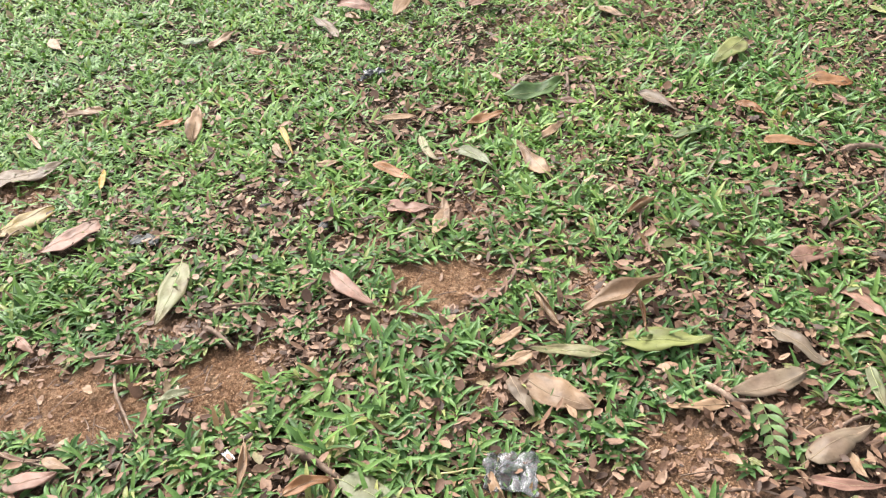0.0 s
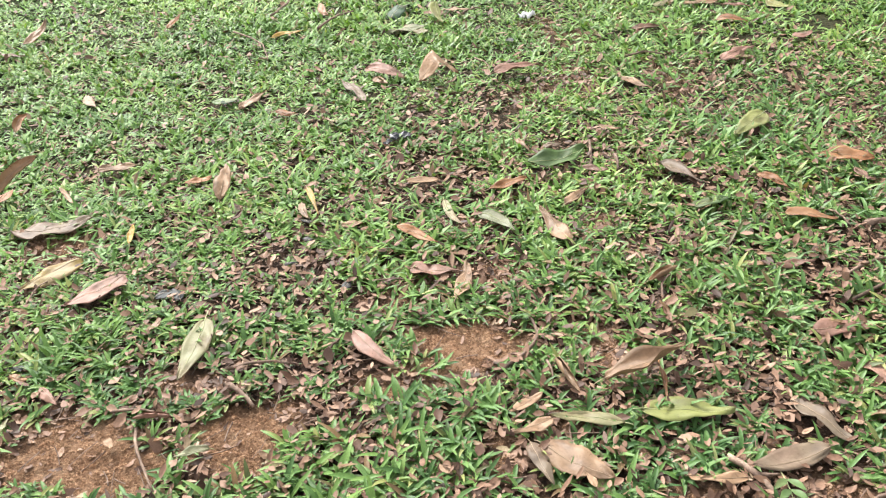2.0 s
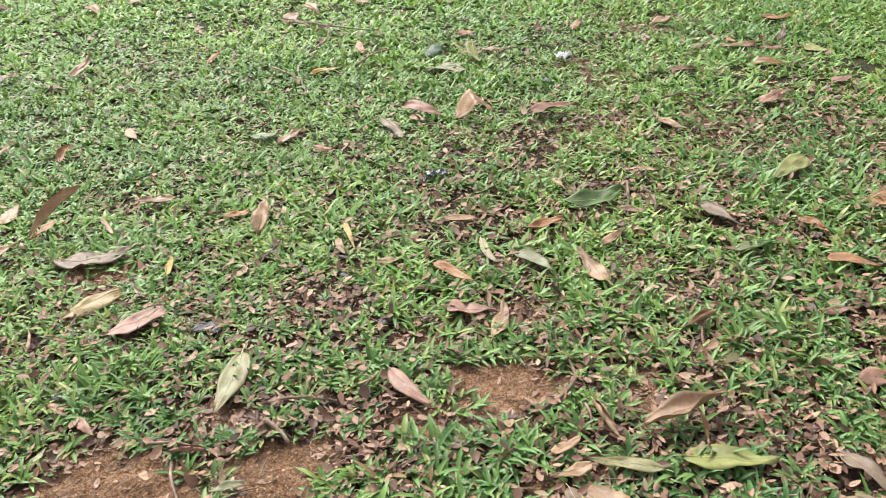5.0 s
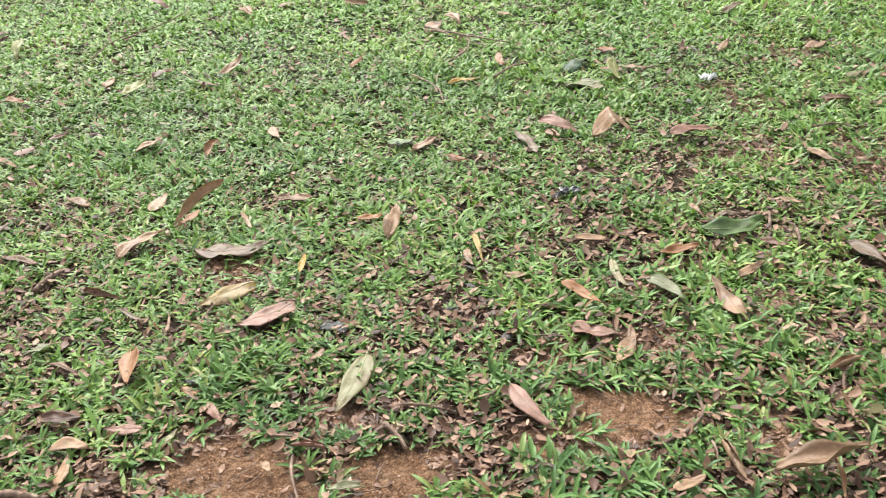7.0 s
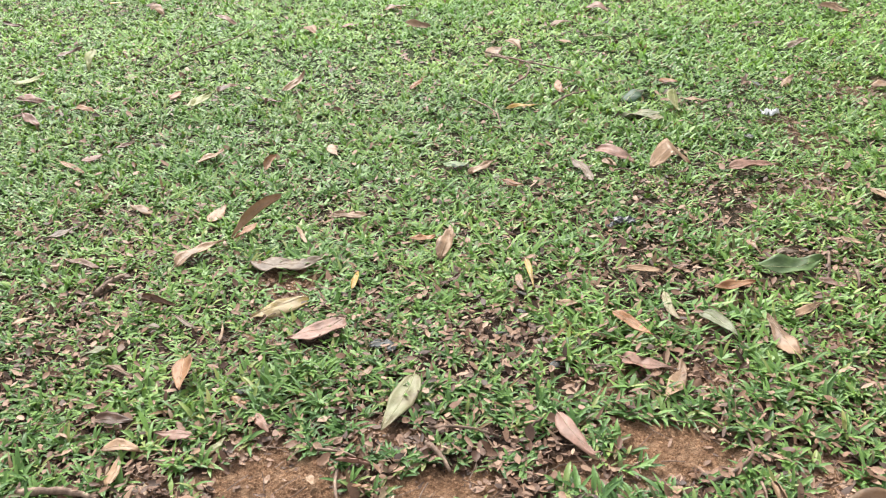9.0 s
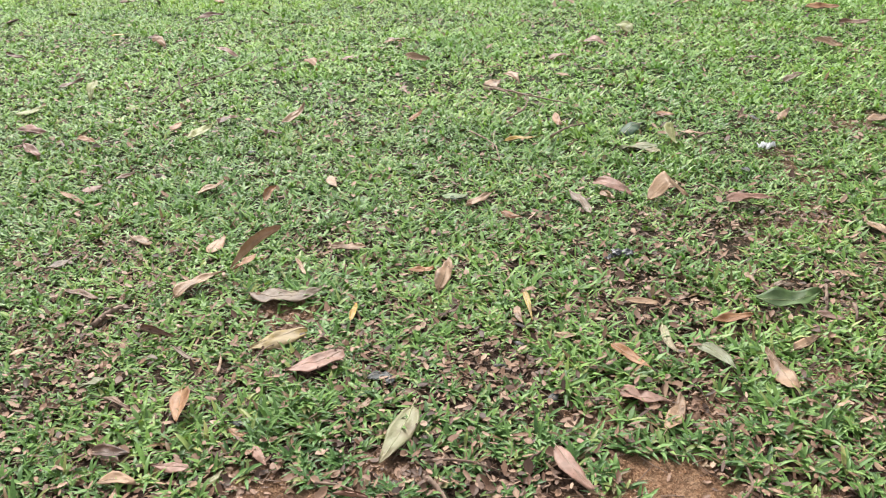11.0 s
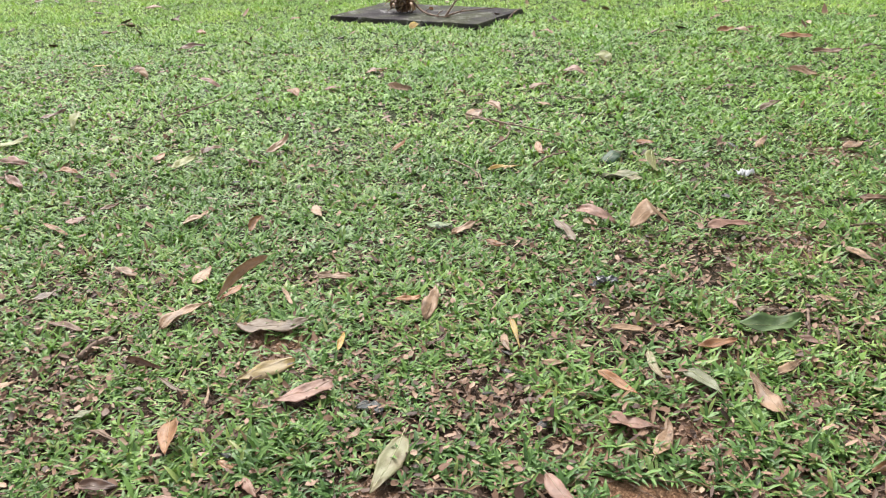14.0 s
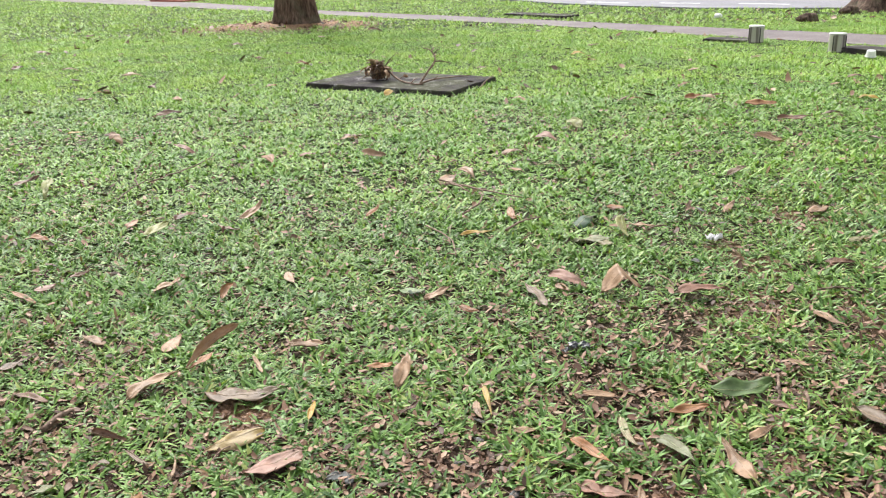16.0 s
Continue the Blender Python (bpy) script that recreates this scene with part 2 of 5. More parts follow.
PAINT = concrete("white_road_paint", (0.60, 0.60, 0.60), (0.74, 0.74, 0.74), (0.80, 0.80, 0.80), 6.0)


def plain(name, colour, rough, metal=0.0, spec=0.5, vary=0.15, scale=30):
    def build(n, l, tc, b):
        low = tuple(c * (1 - vary) for c in colour)
        l.new(ramp(n, l, noise_node(n, l, tc.outputs["Object"], scale, 5), (0.3, low), (0.7, colour)), b.inputs["Base Color"])
    return shader(name, build, rough, metal, spec)




def steel_build(n, l, tc, b):
    """Brushed steel with darker and paler streaks down its side."""
    stretch = n.new("ShaderNodeMapping")
    stretch.inputs["Scale"].default_value = (1, 1, 0.05)
    l.new(tc.outputs["Object"], stretch.inputs["Vector"])
    runs = noise_node(n, l, stretch.outputs[0], 13, 3, 0.5)
    l.new(ramp(n, l, runs, (0.32, (0.13, 0.11, 0.10)), (0.44, (0.42, 0.39, 0.37)), (0.66, (0.66, 0.63, 0.60))), b.inputs["Base Color"])
    l.new(ramp(n, l, runs, (0.3, (0.6, 0.6, 0.6)), (0.7, (0.3, 0.3, 0.3))), b.inputs["Roughness"])


STEEL = shader("brushed_steel", steel_build, 0.35, 0.7)
STEEL_TOP = plain("pale_steel_cap", (0.62, 0.61, 0.59), 0.45, 0.6)
DARK_STEEL = plain("dark_metal", (0.05, 0.045, 0.04), 0.6, 0.3)
WHITE = plain("white_plastic", (0.80, 0.80, 0.80), 0.45)
SCRAP_DARK = plain("dark_plastic_film", (0.025, 0.028, 0.035), 0.3, 0.0, 0.6, 0.4)
STALK = plain("leaf_stalk", (0.46, 0.34, 0.22), 0.6, 0.0, 0.4, 0.4)
STALK_GREEN = plain("green_leaf_stalk", (0.50, 0.52, 0.26), 0.5, 0.0, 0.4, 0.3)
STRAW = plain("dry_straw", (0.60, 0.54, 0.25), 0.6)


def film_build(n, l, tc, b):
    """Clear crinkled film: mostly see-through, with sharp glints."""
    l.new(ramp(n, l, noise_node(n, l, tc.outputs["Object"], 30, 3), (0.4, (0.05, 0.05, 0.055)), (0.6, (0.26, 0.26, 0.27))), b.inputs["Base Color"])
    relief(n, l, b, noise_node(n, l, tc.outputs["Object"], 26, 3), 0.3, 0.004)
    t = n.new("ShaderNodeBsdfTransparent")
    both = n.new("ShaderNodeMixShader")
    both.inputs[0].default_value = 0.55
    l.new(b.outputs[0], both.inputs[1])
    l.new(t.outputs[0], both.inputs[2])
    l.new(both.outputs[0], n["Material Output"].inputs[0])


FILM = shader("clear_film", film_build, 0.28, spec=0.5)


def crumb_build(n, l, tc, b):
    geo = n.new("ShaderNodeNewGeometry")
    l.new(ramp(n, l, geo.outputs["Random Per Island"], (0.0, (0.17, 0.092, 0.052)), (0.5, (0.36, 0.208, 0.120)), (1.0, (0.54, 0.35, 0.215))), b.inputs["Base Color"])


TERRACOTTA = concrete("red_painted_concrete", (0.18, 0.05, 0.035), (0.30, 0.09, 0.06), (0.38, 0.14, 0.10), 3.0)
CRUMB = shader("earth_crumbs", crumb_build, 0.95, spec=0.15)


# ---- building helpers ----
def mesh_from(name, verts, faces, material, smooth=True):
    me = bpy.data.meshes.new(name)
    me.from_pydata([tuple(v) for v in verts], [], [tuple(f) for f in faces])
    me.materials.append(material)
    if smooth:
        me.polygons.foreach_set("use_smooth", [True] * len(me.polygons))
    me.update()
    return me


def part(name, mesh, parent, label=""):
    ob = new(name, mesh)
    ob.parent = parent
    return tagged(ob, label)


def box_mesh(name, x, y, z, material, bevel=0.01, rough=0.0, cuts=0):
    """A bevelled block standing on z = 0, its edges a little uneven."""
    bm = bmesh.new()
    bmesh.ops.create_cube(bm, size=1)
    for v in bm.verts:
        v.co = Vector((v.co.x * x, v.co.y * y, (v.co.z + 0.5) * z))
    if cuts:
        bmesh.ops.subdivide_edges(bm, edges=[e for e in bm.edges if e.calc_length() > z * 1.5], cuts=cuts, use_grid_fill=True)
    bmesh.ops.bevel(bm, geom=[e for e in bm.edges if e.is_manifold and e.calc_face_angle(0) > 1], offset=bevel, segments=2, affect="EDGES")
    for v in bm.verts:
        v.co += rough * noise.noise_vector(v.co * 9)
    me = bpy.data.meshes.new(name)
    bm.to_mesh(me)
    bm.free()
    me.materials.append(material)
    return me


def tube_mesh(name, points, radii, material, sides=7, knobs=0.0):
    """A tapered, slightly knobbly tube along points."""
    verts, faces = [], []
    points = [Vector(p) for p in points]
    for i, p in enumerate(points):
        ahead = (points[min(i + 1, len(points) - 1)] - points[max(i - 1, 0)]).normalized()
        side = ahead.cross(Vector((0, 0, 1)))
        side = side.normalized() if side.length > 0.05 else Vector((1, 0, 0))
        up = side.cross(ahead)
        for k in range(sides):
            a = 2 * math.pi * k / sides
            r = radii[i] * (1 + knobs * noise.noise(p * 40 + Vector((k, 0, i))))
            verts.append(p + r * (math.cos(a) * side + math.sin(a) * up))
    for i in range(len(points) - 1):
        for k in range(sides):
            a, b = i * sides + k, i * sides + (k + 1) % sides
            faces.append((a, b, b + sides, a + sides))
    faces.append(tuple(reversed(range(sides))))
    faces.append(tuple(range((len(points) - 1) * sides, len(points) * sides)))
    return mesh_from(name, verts, faces, material)


# ---- the plan: bare earth, lawn, footpath, road ----
BARE = []


def bare_patch(x, y, along, across, turn, depth=1.0):
    """An oval where the turf is worn away; its edge is broken by noise."""
    BARE.append((x, y, along, across, radians(turn), depth))


bare_patch(0.46, 1.72, 0.17, 0.14, -19, 1.00)
bare_patch(-0.12, 1.52, 0.14, 0.14, -18, 1.00)
bare_patch(-0.43, 1.54, 0.16, 0.11, -18, 1.00)
bare_patch(0.18, 1.61, 0.08, 0.06, -19, 1.00)
bare_patch(0.53, 1.54, 0.08, 0.05, -19, 0.90)
bare_patch(0.36, 1.91, 0.11, 0.09, -20, 0.60)
bare_patch(0.75, 1.02, 0.15, 0.10, -18, 0.80)
bare_patch(1.01, 1.92, 0.06, 0.12, -20, 0.55)
bare_patch(0.42, 1.31, 0.04, 0.08, -18, 0.70)
bare_patch(-0.65, 2.45, 0.11, 0.15, -20, 0.70)
bare_patch(-0.58, 1.58, 0.08, 0.09, -18, 0.90)
bare_patch(0.75, 0.93, 0.21, 0.05, -17, 0.80)
bare_patch(0.39, 1.02, 0.11, 0.04, -17, 0.80)
bare_patch(1.50, 3.80, 0.14, 0.21, -3, 0.50)
bare_patch(-0.73, 2.51, 0.09, 0.10, -1, 0.60)
bare_patch(-0.24, 1.74, 0.10, 0.07, 0, 0.60)
bare_patch(-0.62, 1.71, 0.09, 0.06, 0, 0.60)
bare_patch(-0.76, 1.56, 0.16, 0.04, 0, 0.60)
bare_patch(1.16, 3.18, 0.13, 0.14, -2, 0.42)
bare_patch(1.31, 3.33, 0.14, 0.19, -4, 0.42)
bare_patch(1.41, 3.96, 0.13, 0.17, -4, 0.42)
bare_patch(1.72, 3.22, 0.11, 0.18, -4, 0.50)
bare_patch(1.97, 4.51, 0.18, 0.27, -5, 0.45)
bare_patch(0.99, 2.15, 0.10, 0.09, -3, 0.60)
bare_patch(0.82, 1.80, 0.08, 0.07, -20, 0.55)
bare_patch(1.05, 1.02, 0.11, 0.06, -18, 0.60)
bare_patch(0.60, 2.25, 0.10, 0.09, -3, 0.50)
bare_patch(0.36, 1.60, 0.20, 0.07, -12, 0.75)
bare_patch(0.40, 1.98, 0.16, 0.09, 10, 0.55)
bare_patch(0.62, 1.95, 0.09, 0.12, -10, 0.55)
bare_patch(0.78, 1.58, 0.10, 0.12, -18, 0.70)
bare_patch(0.86, 1.98, 0.09, 0.06, -10, 0.60)
bare_patch(1.02, 1.68, 0.10, 0.08, -18, 0.55)
bare_patch(0.62, 1.38, 0.10, 0.05, -18, 0.60)
bare_patch(-2.9, 17.7, 1.75, 0.95, 0, 1.6)


LUSH = []


def lush_patch(x, y, along, across, turn):
    """An oval where the grass grows thick and long."""
    LUSH.append((x, y, along, across, radians(turn), 1.0))


lush_patch(0.18, 1.27, 0.23, 0.17, -18)
lush_patch(0.88, 1.33, 0.15, 0.12, -19)
lush_patch(-0.53, 1.93, 0.17, 0.12, -19)
lush_patch(0.66, 1.14, 0.08, 0.06, -18)
lush_patch(0.43, 1.44, 0.09, 0.10, -19)
lush_patch(1.27, 1.28, 0.14, 0.14, -19)
lush_patch(1.24, 1.67, 0.16, 0.12, -20)
lush_patch(0.83, 4.04, 0.29, 0.33, -3)
lush_patch(-0.40, 2.31, 0.28, 0.19, -3)


def fuzz(x, y, scale, seed):
    """Smooth value noise in -1..1, for arrays."""
    rng = np.random.RandomState(seed)
    table = rng.rand(64, 64) * 2 - 1
    u, v = x * scale, y * scale
    i, j = np.floor(u).astype(int), np.floor(v).astype(int)
    a, b = u - i, v - j
    a, b = a * a * (3 - 2 * a), b * b * (3 - 2 * b)
    g = lambda p, q: table[p % 64, q % 64]
    return (g(i, j) * (1 - a) + g(i + 1, j) * a) * (1 - b) + (g(i, j + 1) * (1 - a) + g(i + 1, j + 1) * a) * b


def ovals(x, y, patches, wob):
    """The strongest of some soft-edged ovals at each place, 0 to 1."""
    out = np.zeros_like(x)
    for cx, cy, ra, rb, turn, depth in patches:
        c, s = math.cos(turn), math.sin(turn)
        u, v = ((x - cx) * c + (y - cy) * s) / ra, (-(x - cx) * s + (y - cy) * c) / rb
        d = np.sqrt(u * u + v * v)
        out = np.maximum(out, np.clip((1.08 - d + wob) * 2.6, 0, 1) * min(depth, 1))
    return out


def lushness(x, y):
    return ovals(x, y, LUSH, 0.3 * fuzz(x, y, 8, 13) + 0.2 * fuzz(x, y, 21, 14))


def bareness(x, y):
    """0 in full turf, 1 on open earth."""
    return ovals(x, y, BARE, 0.42 * fuzz(x, y, 9, 3) + 0.36 * fuzz(x, y, 23, 4)) * (1 - 0.9 * lushness(x, y))


def height(x, y):
    """The ground's gentle swell and the crumbly relief of bare earth."""
    near = np.exp(-((np.hypot(x, y) / 9.0) ** 2))
    z = near * (0.006 * fuzz(x, y, 3, 5) + 0.004 * fuzz(x, y, 11, 6))
    bare = bareness(x, y)
    z = z + bare * near * (0.007 * fuzz(x, y, 28, 7) + 0.005 * fuzz(x, y, 55, 8) - 0.006)
    mound = np.exp(-(((x + 2.9) / 1.5) ** 2 + ((y - 17.8) / 0.9) ** 2))
    return z + 0.07 * mound


def axis(dense_from, dense_to, step, far):
    mid = list(np.arange(dense_from, dense_to, step))
    lo, hi, s = [], [], step
    a, b = dense_from, mid[-1]
    while b < far:
        s *= 1.13
        a, b = a - s, b + s
        lo.append(a)
        hi.append(b)
    return np.array(lo[::-1] + mid + hi)


def build_ground():
    xs, ys = axis(-1.6, 2.0, 0.024, 2500), axis(0.7, 3.0, 0.024, 2500)
    gx, gy = np.meshgrid(xs, ys)
    gz = height(gx, gy)
    nx, ny = len(xs), len(ys)
    verts = np.stack([gx.ravel(), gy.ravel(), gz.ravel()], 1)
    i = (np.arange(ny - 1)[:, None] * nx + np.arange(nx - 1)[None]).ravel()
    faces = np.stack([i, i + 1, i + nx + 1, i + nx], 1)
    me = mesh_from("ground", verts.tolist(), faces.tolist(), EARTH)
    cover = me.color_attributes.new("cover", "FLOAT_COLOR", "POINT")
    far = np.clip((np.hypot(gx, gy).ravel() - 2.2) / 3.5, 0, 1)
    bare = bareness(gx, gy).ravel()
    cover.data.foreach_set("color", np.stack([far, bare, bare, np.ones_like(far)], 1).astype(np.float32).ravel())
    return tagged(new("ground", me), "sandy red-brown earth under a worn lawn", "ground", kind="structure")


build_ground()


def strip(name, near, far, thick, material, label, category, lift=0.0):
    """A flat course between two edges given as (x, y) corners, with real thickness."""
    n = len(near)
    verts = [(x, y, lift + thick) for x, y in near] + [(x, y, lift + thick) for x, y in far]
    verts += [(x, y, lift - 0.05) for x, y in near] + [(x, y, lift - 0.05) for x, y in far]
    faces = []
    for i in range(n - 1):
        faces += [(i, i + 1, n + i + 1, n + i), (2 * n + i, i, i + 1, 2 * n + i + 1)[::-1], (n + i, n + i + 1, 3 * n + i + 1, 3 * n + i)[::-1]]
    faces += [(0, n, 3 * n, 2 * n), (n - 1, 2 * n - 1, 4 * n - 1, 3 * n - 1)[::-1]]
    me = mesh_from(name, verts, faces, material, False)
    bm = bmesh.new()
    bm.from_mesh(me)
    bmesh.ops.recalc_face_normals(bm, faces=bm.faces)
    bm.to_mesh(me)
    bm.free()
    return tagged(new(name, me), label, category, kind="structure")


PATH_NEAR = [(-40, 52), (-13, 30.2), (-7.9, 25.5), (-4.1, 22.2), (-2.5, 20.5), (-0.5, 18.62), (1.56, 16.85), (4.1, 14.06), (6.08, 12.0), (14, 3.2)]
PATH_FAR = [(-39, 54.5), (-11.8, 31.2), (-7.0, 26.8), (-2.9, 22.1), (-0.9, 20.3), (0.4, 19.2), (1.66, 18.0), (4.47, 15.36), (6.85, 13.25), (15.2, 4.2)]
ROAD_NEAR = [(-30, 62), (2.0, 24.1), (3.0, 22.3), (4.3, 20.75), (5.7, 19.55), (7.4, 18.85), (8.6, 18.5), (30, 11.5)]
ROAD_FAR = [(-20, 70), (7.0, 31.0), (9.0, 28.7), (10.5, 27.4), (11.5, 26.5), (12.4, 26.1), (13.0, 26.0), (33, 19)]


strip("footpath", PATH_NEAR, PATH_FAR, 0.012, PAVING, "pale pinkish-grey concrete footpath across the lawn", "footpath")
strip("road", ROAD_NEAR, ROAD_FAR, 0.02, ASPHALT, "light grey worn asphalt road", "road")
strip("kerb", [(x - 0.08, y - 0.13) for x, y in ROAD_NEAR], ROAD_NEAR, 0.035, KERB, "low grey concrete kerb along the road", "kerb")
for a, b in (((3.75, 22.45), (4.6, 21.65)), ((5.3, 21.35), (6.1, 20.85)), ((6.9, 20.5), (7.8, 19.85))):
    side = Vector((b[0] - a[0], b[1] - a[1])).orthogonal().normalized() * 0.07
    strip("road_line", [(a[0] + side.x, a[1] + side.y), (b[0] + side.x, b[1] + side.y)],
          [(a[0] - side.x, a[1] - side.y), (b[0] - side.x, b[1] - side.y)], 0.026, PAINT, "white painted dash on the road", "road marking")


# ---- turf and litter ----
COVERED = []


def uncovered(x, y):
    """False under a leaf that lies flat and presses the grass down."""
    free = np.ones(len(x), bool)
    for cx, cy, heading, length, width in COVERED:
        c, s = math.cos(radians(heading)), math.sin(radians(heading))
        u, v = ((x - cx) * c + (y - cy) * s) / (0.42 * length), (-(x - cx) * s + (y - cy) * c) / (0.32 * width)
        free &= u * u + v * v > 1
    return free



def scatter(rng, density, x0, x1, y0, y1, reach):
    """Random places in a band of the plan that widens with y."""
    n = int(density * (x1 - x0) * (y1 - y0))
    x, y = rng.uniform(x0, x1, n), rng.uniform(y0, y1, n)
    keep = reach(x, y)
    return x[keep], y[keep]


def blade_field(name, rng, x, y, z, heading, length, width, lean, droop, segs, fold, label, material):
    """Arching blades, one island each: a folded ribbon that rises, bends over and ends in a point."""
    n = len(x)
    s = np.array({1: (0, 1), 2: (0, 0.5, 1), 3: (0, 0.34, 0.7, 1), 4: (0, 0.25, 0.5, 0.78, 1)}[segs])
    gap = np.diff(s)
    ang = lean[:, None] - droop[:, None] * s[None] ** 1.2
    step = length[:, None] * gap[None]
    run = np.concatenate([np.zeros((n, 1)), np.cumsum(step * np.cos(ang[:, :-1]), 1)], 1)
    rise = np.concatenate([np.zeros((n, 1)), np.cumsum(step * np.sin(ang[:, :-1]), 1)], 1)
    rise = np.maximum(rise, 0.003 + 0.004 * s[None])
    cx, cy = x[:, None] + run * np.cos(heading)[:, None], y[:, None] + run * np.sin(heading)[:, None]
    cz = z[:, None] + rise
    half = 0.5 * width[:, None] * np.interp(s, (0, 0.2, 0.4, 0.7, 0.88, 1), (0.85, 0.85, 1.1, 0.85, 0.45, 0.03) if segs == 1 else (0.5, 0.88, 1.05, 0.82, 0.42, 0.03))[None]
    twist = rng.uniform(-0.5, 0.5, n)[:, None] * s[None]
    sx, sy = -np.sin(heading)[:, None] * half, np.cos(heading)[:, None] * half
    cols = [(-1, 1), (0, 0), (1, 1)] if fold else [(-1, 0), (1, 0)]
    m = len(cols)
    co = np.empty((n, segs + 1, m, 3), np.float32)
    for k, (o, up) in enumerate(cols):
        co[:, :, k, 0] = cx + o * sx * np.cos(twist)
        co[:, :, k, 1] = cy + o * sy * np.cos(twist)
        co[:, :, k, 2] = cz + up * half * 0.5 + o * half * np.sin(twist)
    per = (segs + 1) * m
    quads = []
    for i in range(segs):
        for k in range(m - 1):
            a = i * m + k
            quads.append((a, a + 1, a + m + 1, a + m))
    quads = np.array(quads)
    idx = (np.arange(n)[:, None, None] * per + quads[None]).reshape(-1)
    nf = len(idx) // 4
    me = bpy.data.meshes.new(name)
    me.vertices.add(n * per)
    me.vertices.foreach_set("co", co.reshape(-1))
    me.loops.add(nf * 4)
    me.loops.foreach_set("vertex_index", idx.astype(np.int32))
    me.polygons.add(nf)
    me.polygons.foreach_set("loop_start", np.arange(0, nf * 4, 4, dtype=np.int32))
    me.polygons.foreach_set("use_smooth", np.ones(nf, bool))
    me.materials.append(material)
    me.update(calc_edges=True)
    return tagged(new(name, me), label, "grass", kind="stuff")


def fullness(x, y):
    """How full the turf stands: thin in some places, matted in others."""
    worn = 0.36 * np.clip((x - 0.15) / 0.8, 0, 1) * np.clip((4.0 - y) / 1.5, 0, 1)
    return 0.54 - worn + 0.35 * fuzz(x, y, 2.3, 21) + 0.34 * fuzz(x, y, 6.5, 22) + 0.22 * fuzz(x, y, 13, 25)


def turf(name, seed, density, blades, x0, x1, y0, y1, reach, size, width, segs, fold, label, gaps=0.5, fade=lambda x, y, rng: x < 1e9):
    """Tufts of broad-leaved turf grass: each a small rosette of blades round one root."""
    rng = np.random.RandomState(seed)
    x, y = scatter(rng, density, x0, x1, y0, y1, reach)
    thin = fullness(x, y)
    thick = lushness(x, y)
    thin = thin + 0.4 * thick
    thick = 1 + 0.2 * thick
    keep = (bareness(x, y) < rng.uniform(0.02, 0.9, len(x))) & (rng.rand(len(x)) < gaps + (1 - gaps) * 2.0 * thin) & off_paving(x, y) & off_slab(x, y) & fade(x, y, rng)
    x, y, thick = x[keep], y[keep], thick[keep]
    if y0 < 5:
        keep = uncovered(x, y)
        x, y, thick = x[keep], y[keep], thick[keep]
    grow = thick * (0.85 + 0.25 * fuzz(x, y, 1.7, 23) + 0.2 * fuzz(x, y, 5.1, 24)) * rng.uniform(0.75, 1.25, len(x))
    x, y, grow = np.repeat(x, blades), np.repeat(y, blades), np.repeat(grow, blades)
    n = len(x)
    x, y = x + rng.normal(0, 0.008, n), y + rng.normal(0, 0.008, n)
    length = size * grow * rng.uniform(0.55, 1.25, n)
    w = width * rng.uniform(0.7, 1.25, n) * np.sqrt(grow)
    lean = np.radians(rng.uniform(6, 54, n) if fold else rng.uniform(6, 54, n))
    droop = np.radians(rng.uniform(18, 80, n))
    # Blade colour follows distance, so belts carry shade near and brightness far.
    blade_field(name, rng, x, y, height(x, y), rng.uniform(0, 2 * math.pi, n), length, w, lean, droop, segs, fold, label, SHADED_LONG_GRASS if fold else HAZY_FAR_GRASS if y0 > 7 else LIT_MID_GRASS if y0 > 4 else SHORT_GRASS)


def line_y(x, pts):
    return np.interp(x, [p[0] for p in pts], [p[1] for p in pts])


def off_paving(x, y):
    """Off the footpath and short of the road."""
    path = (y > line_y(x, PATH_NEAR) + 0.02) & (y < line_y(x, PATH_FAR) - 0.02)
    return ~path & (y < line_y(x, ROAD_NEAR))


def off_slab(x, y):
    """Clear of the concrete slab and of a narrow trodden rim along it."""
    c, s = math.cos(radians(-28.2)), math.sin(radians(-28.2))
    u, v = (x + 0.41) * c + (y - 9.68) * s, -(x + 0.41) * s + (y - 9.68) * c
    return (np.abs(u) > 0.93) | (np.abs(v) > 0.58)


def cone(x, y, margin, spread):
    return np.abs(x) < margin + spread * y


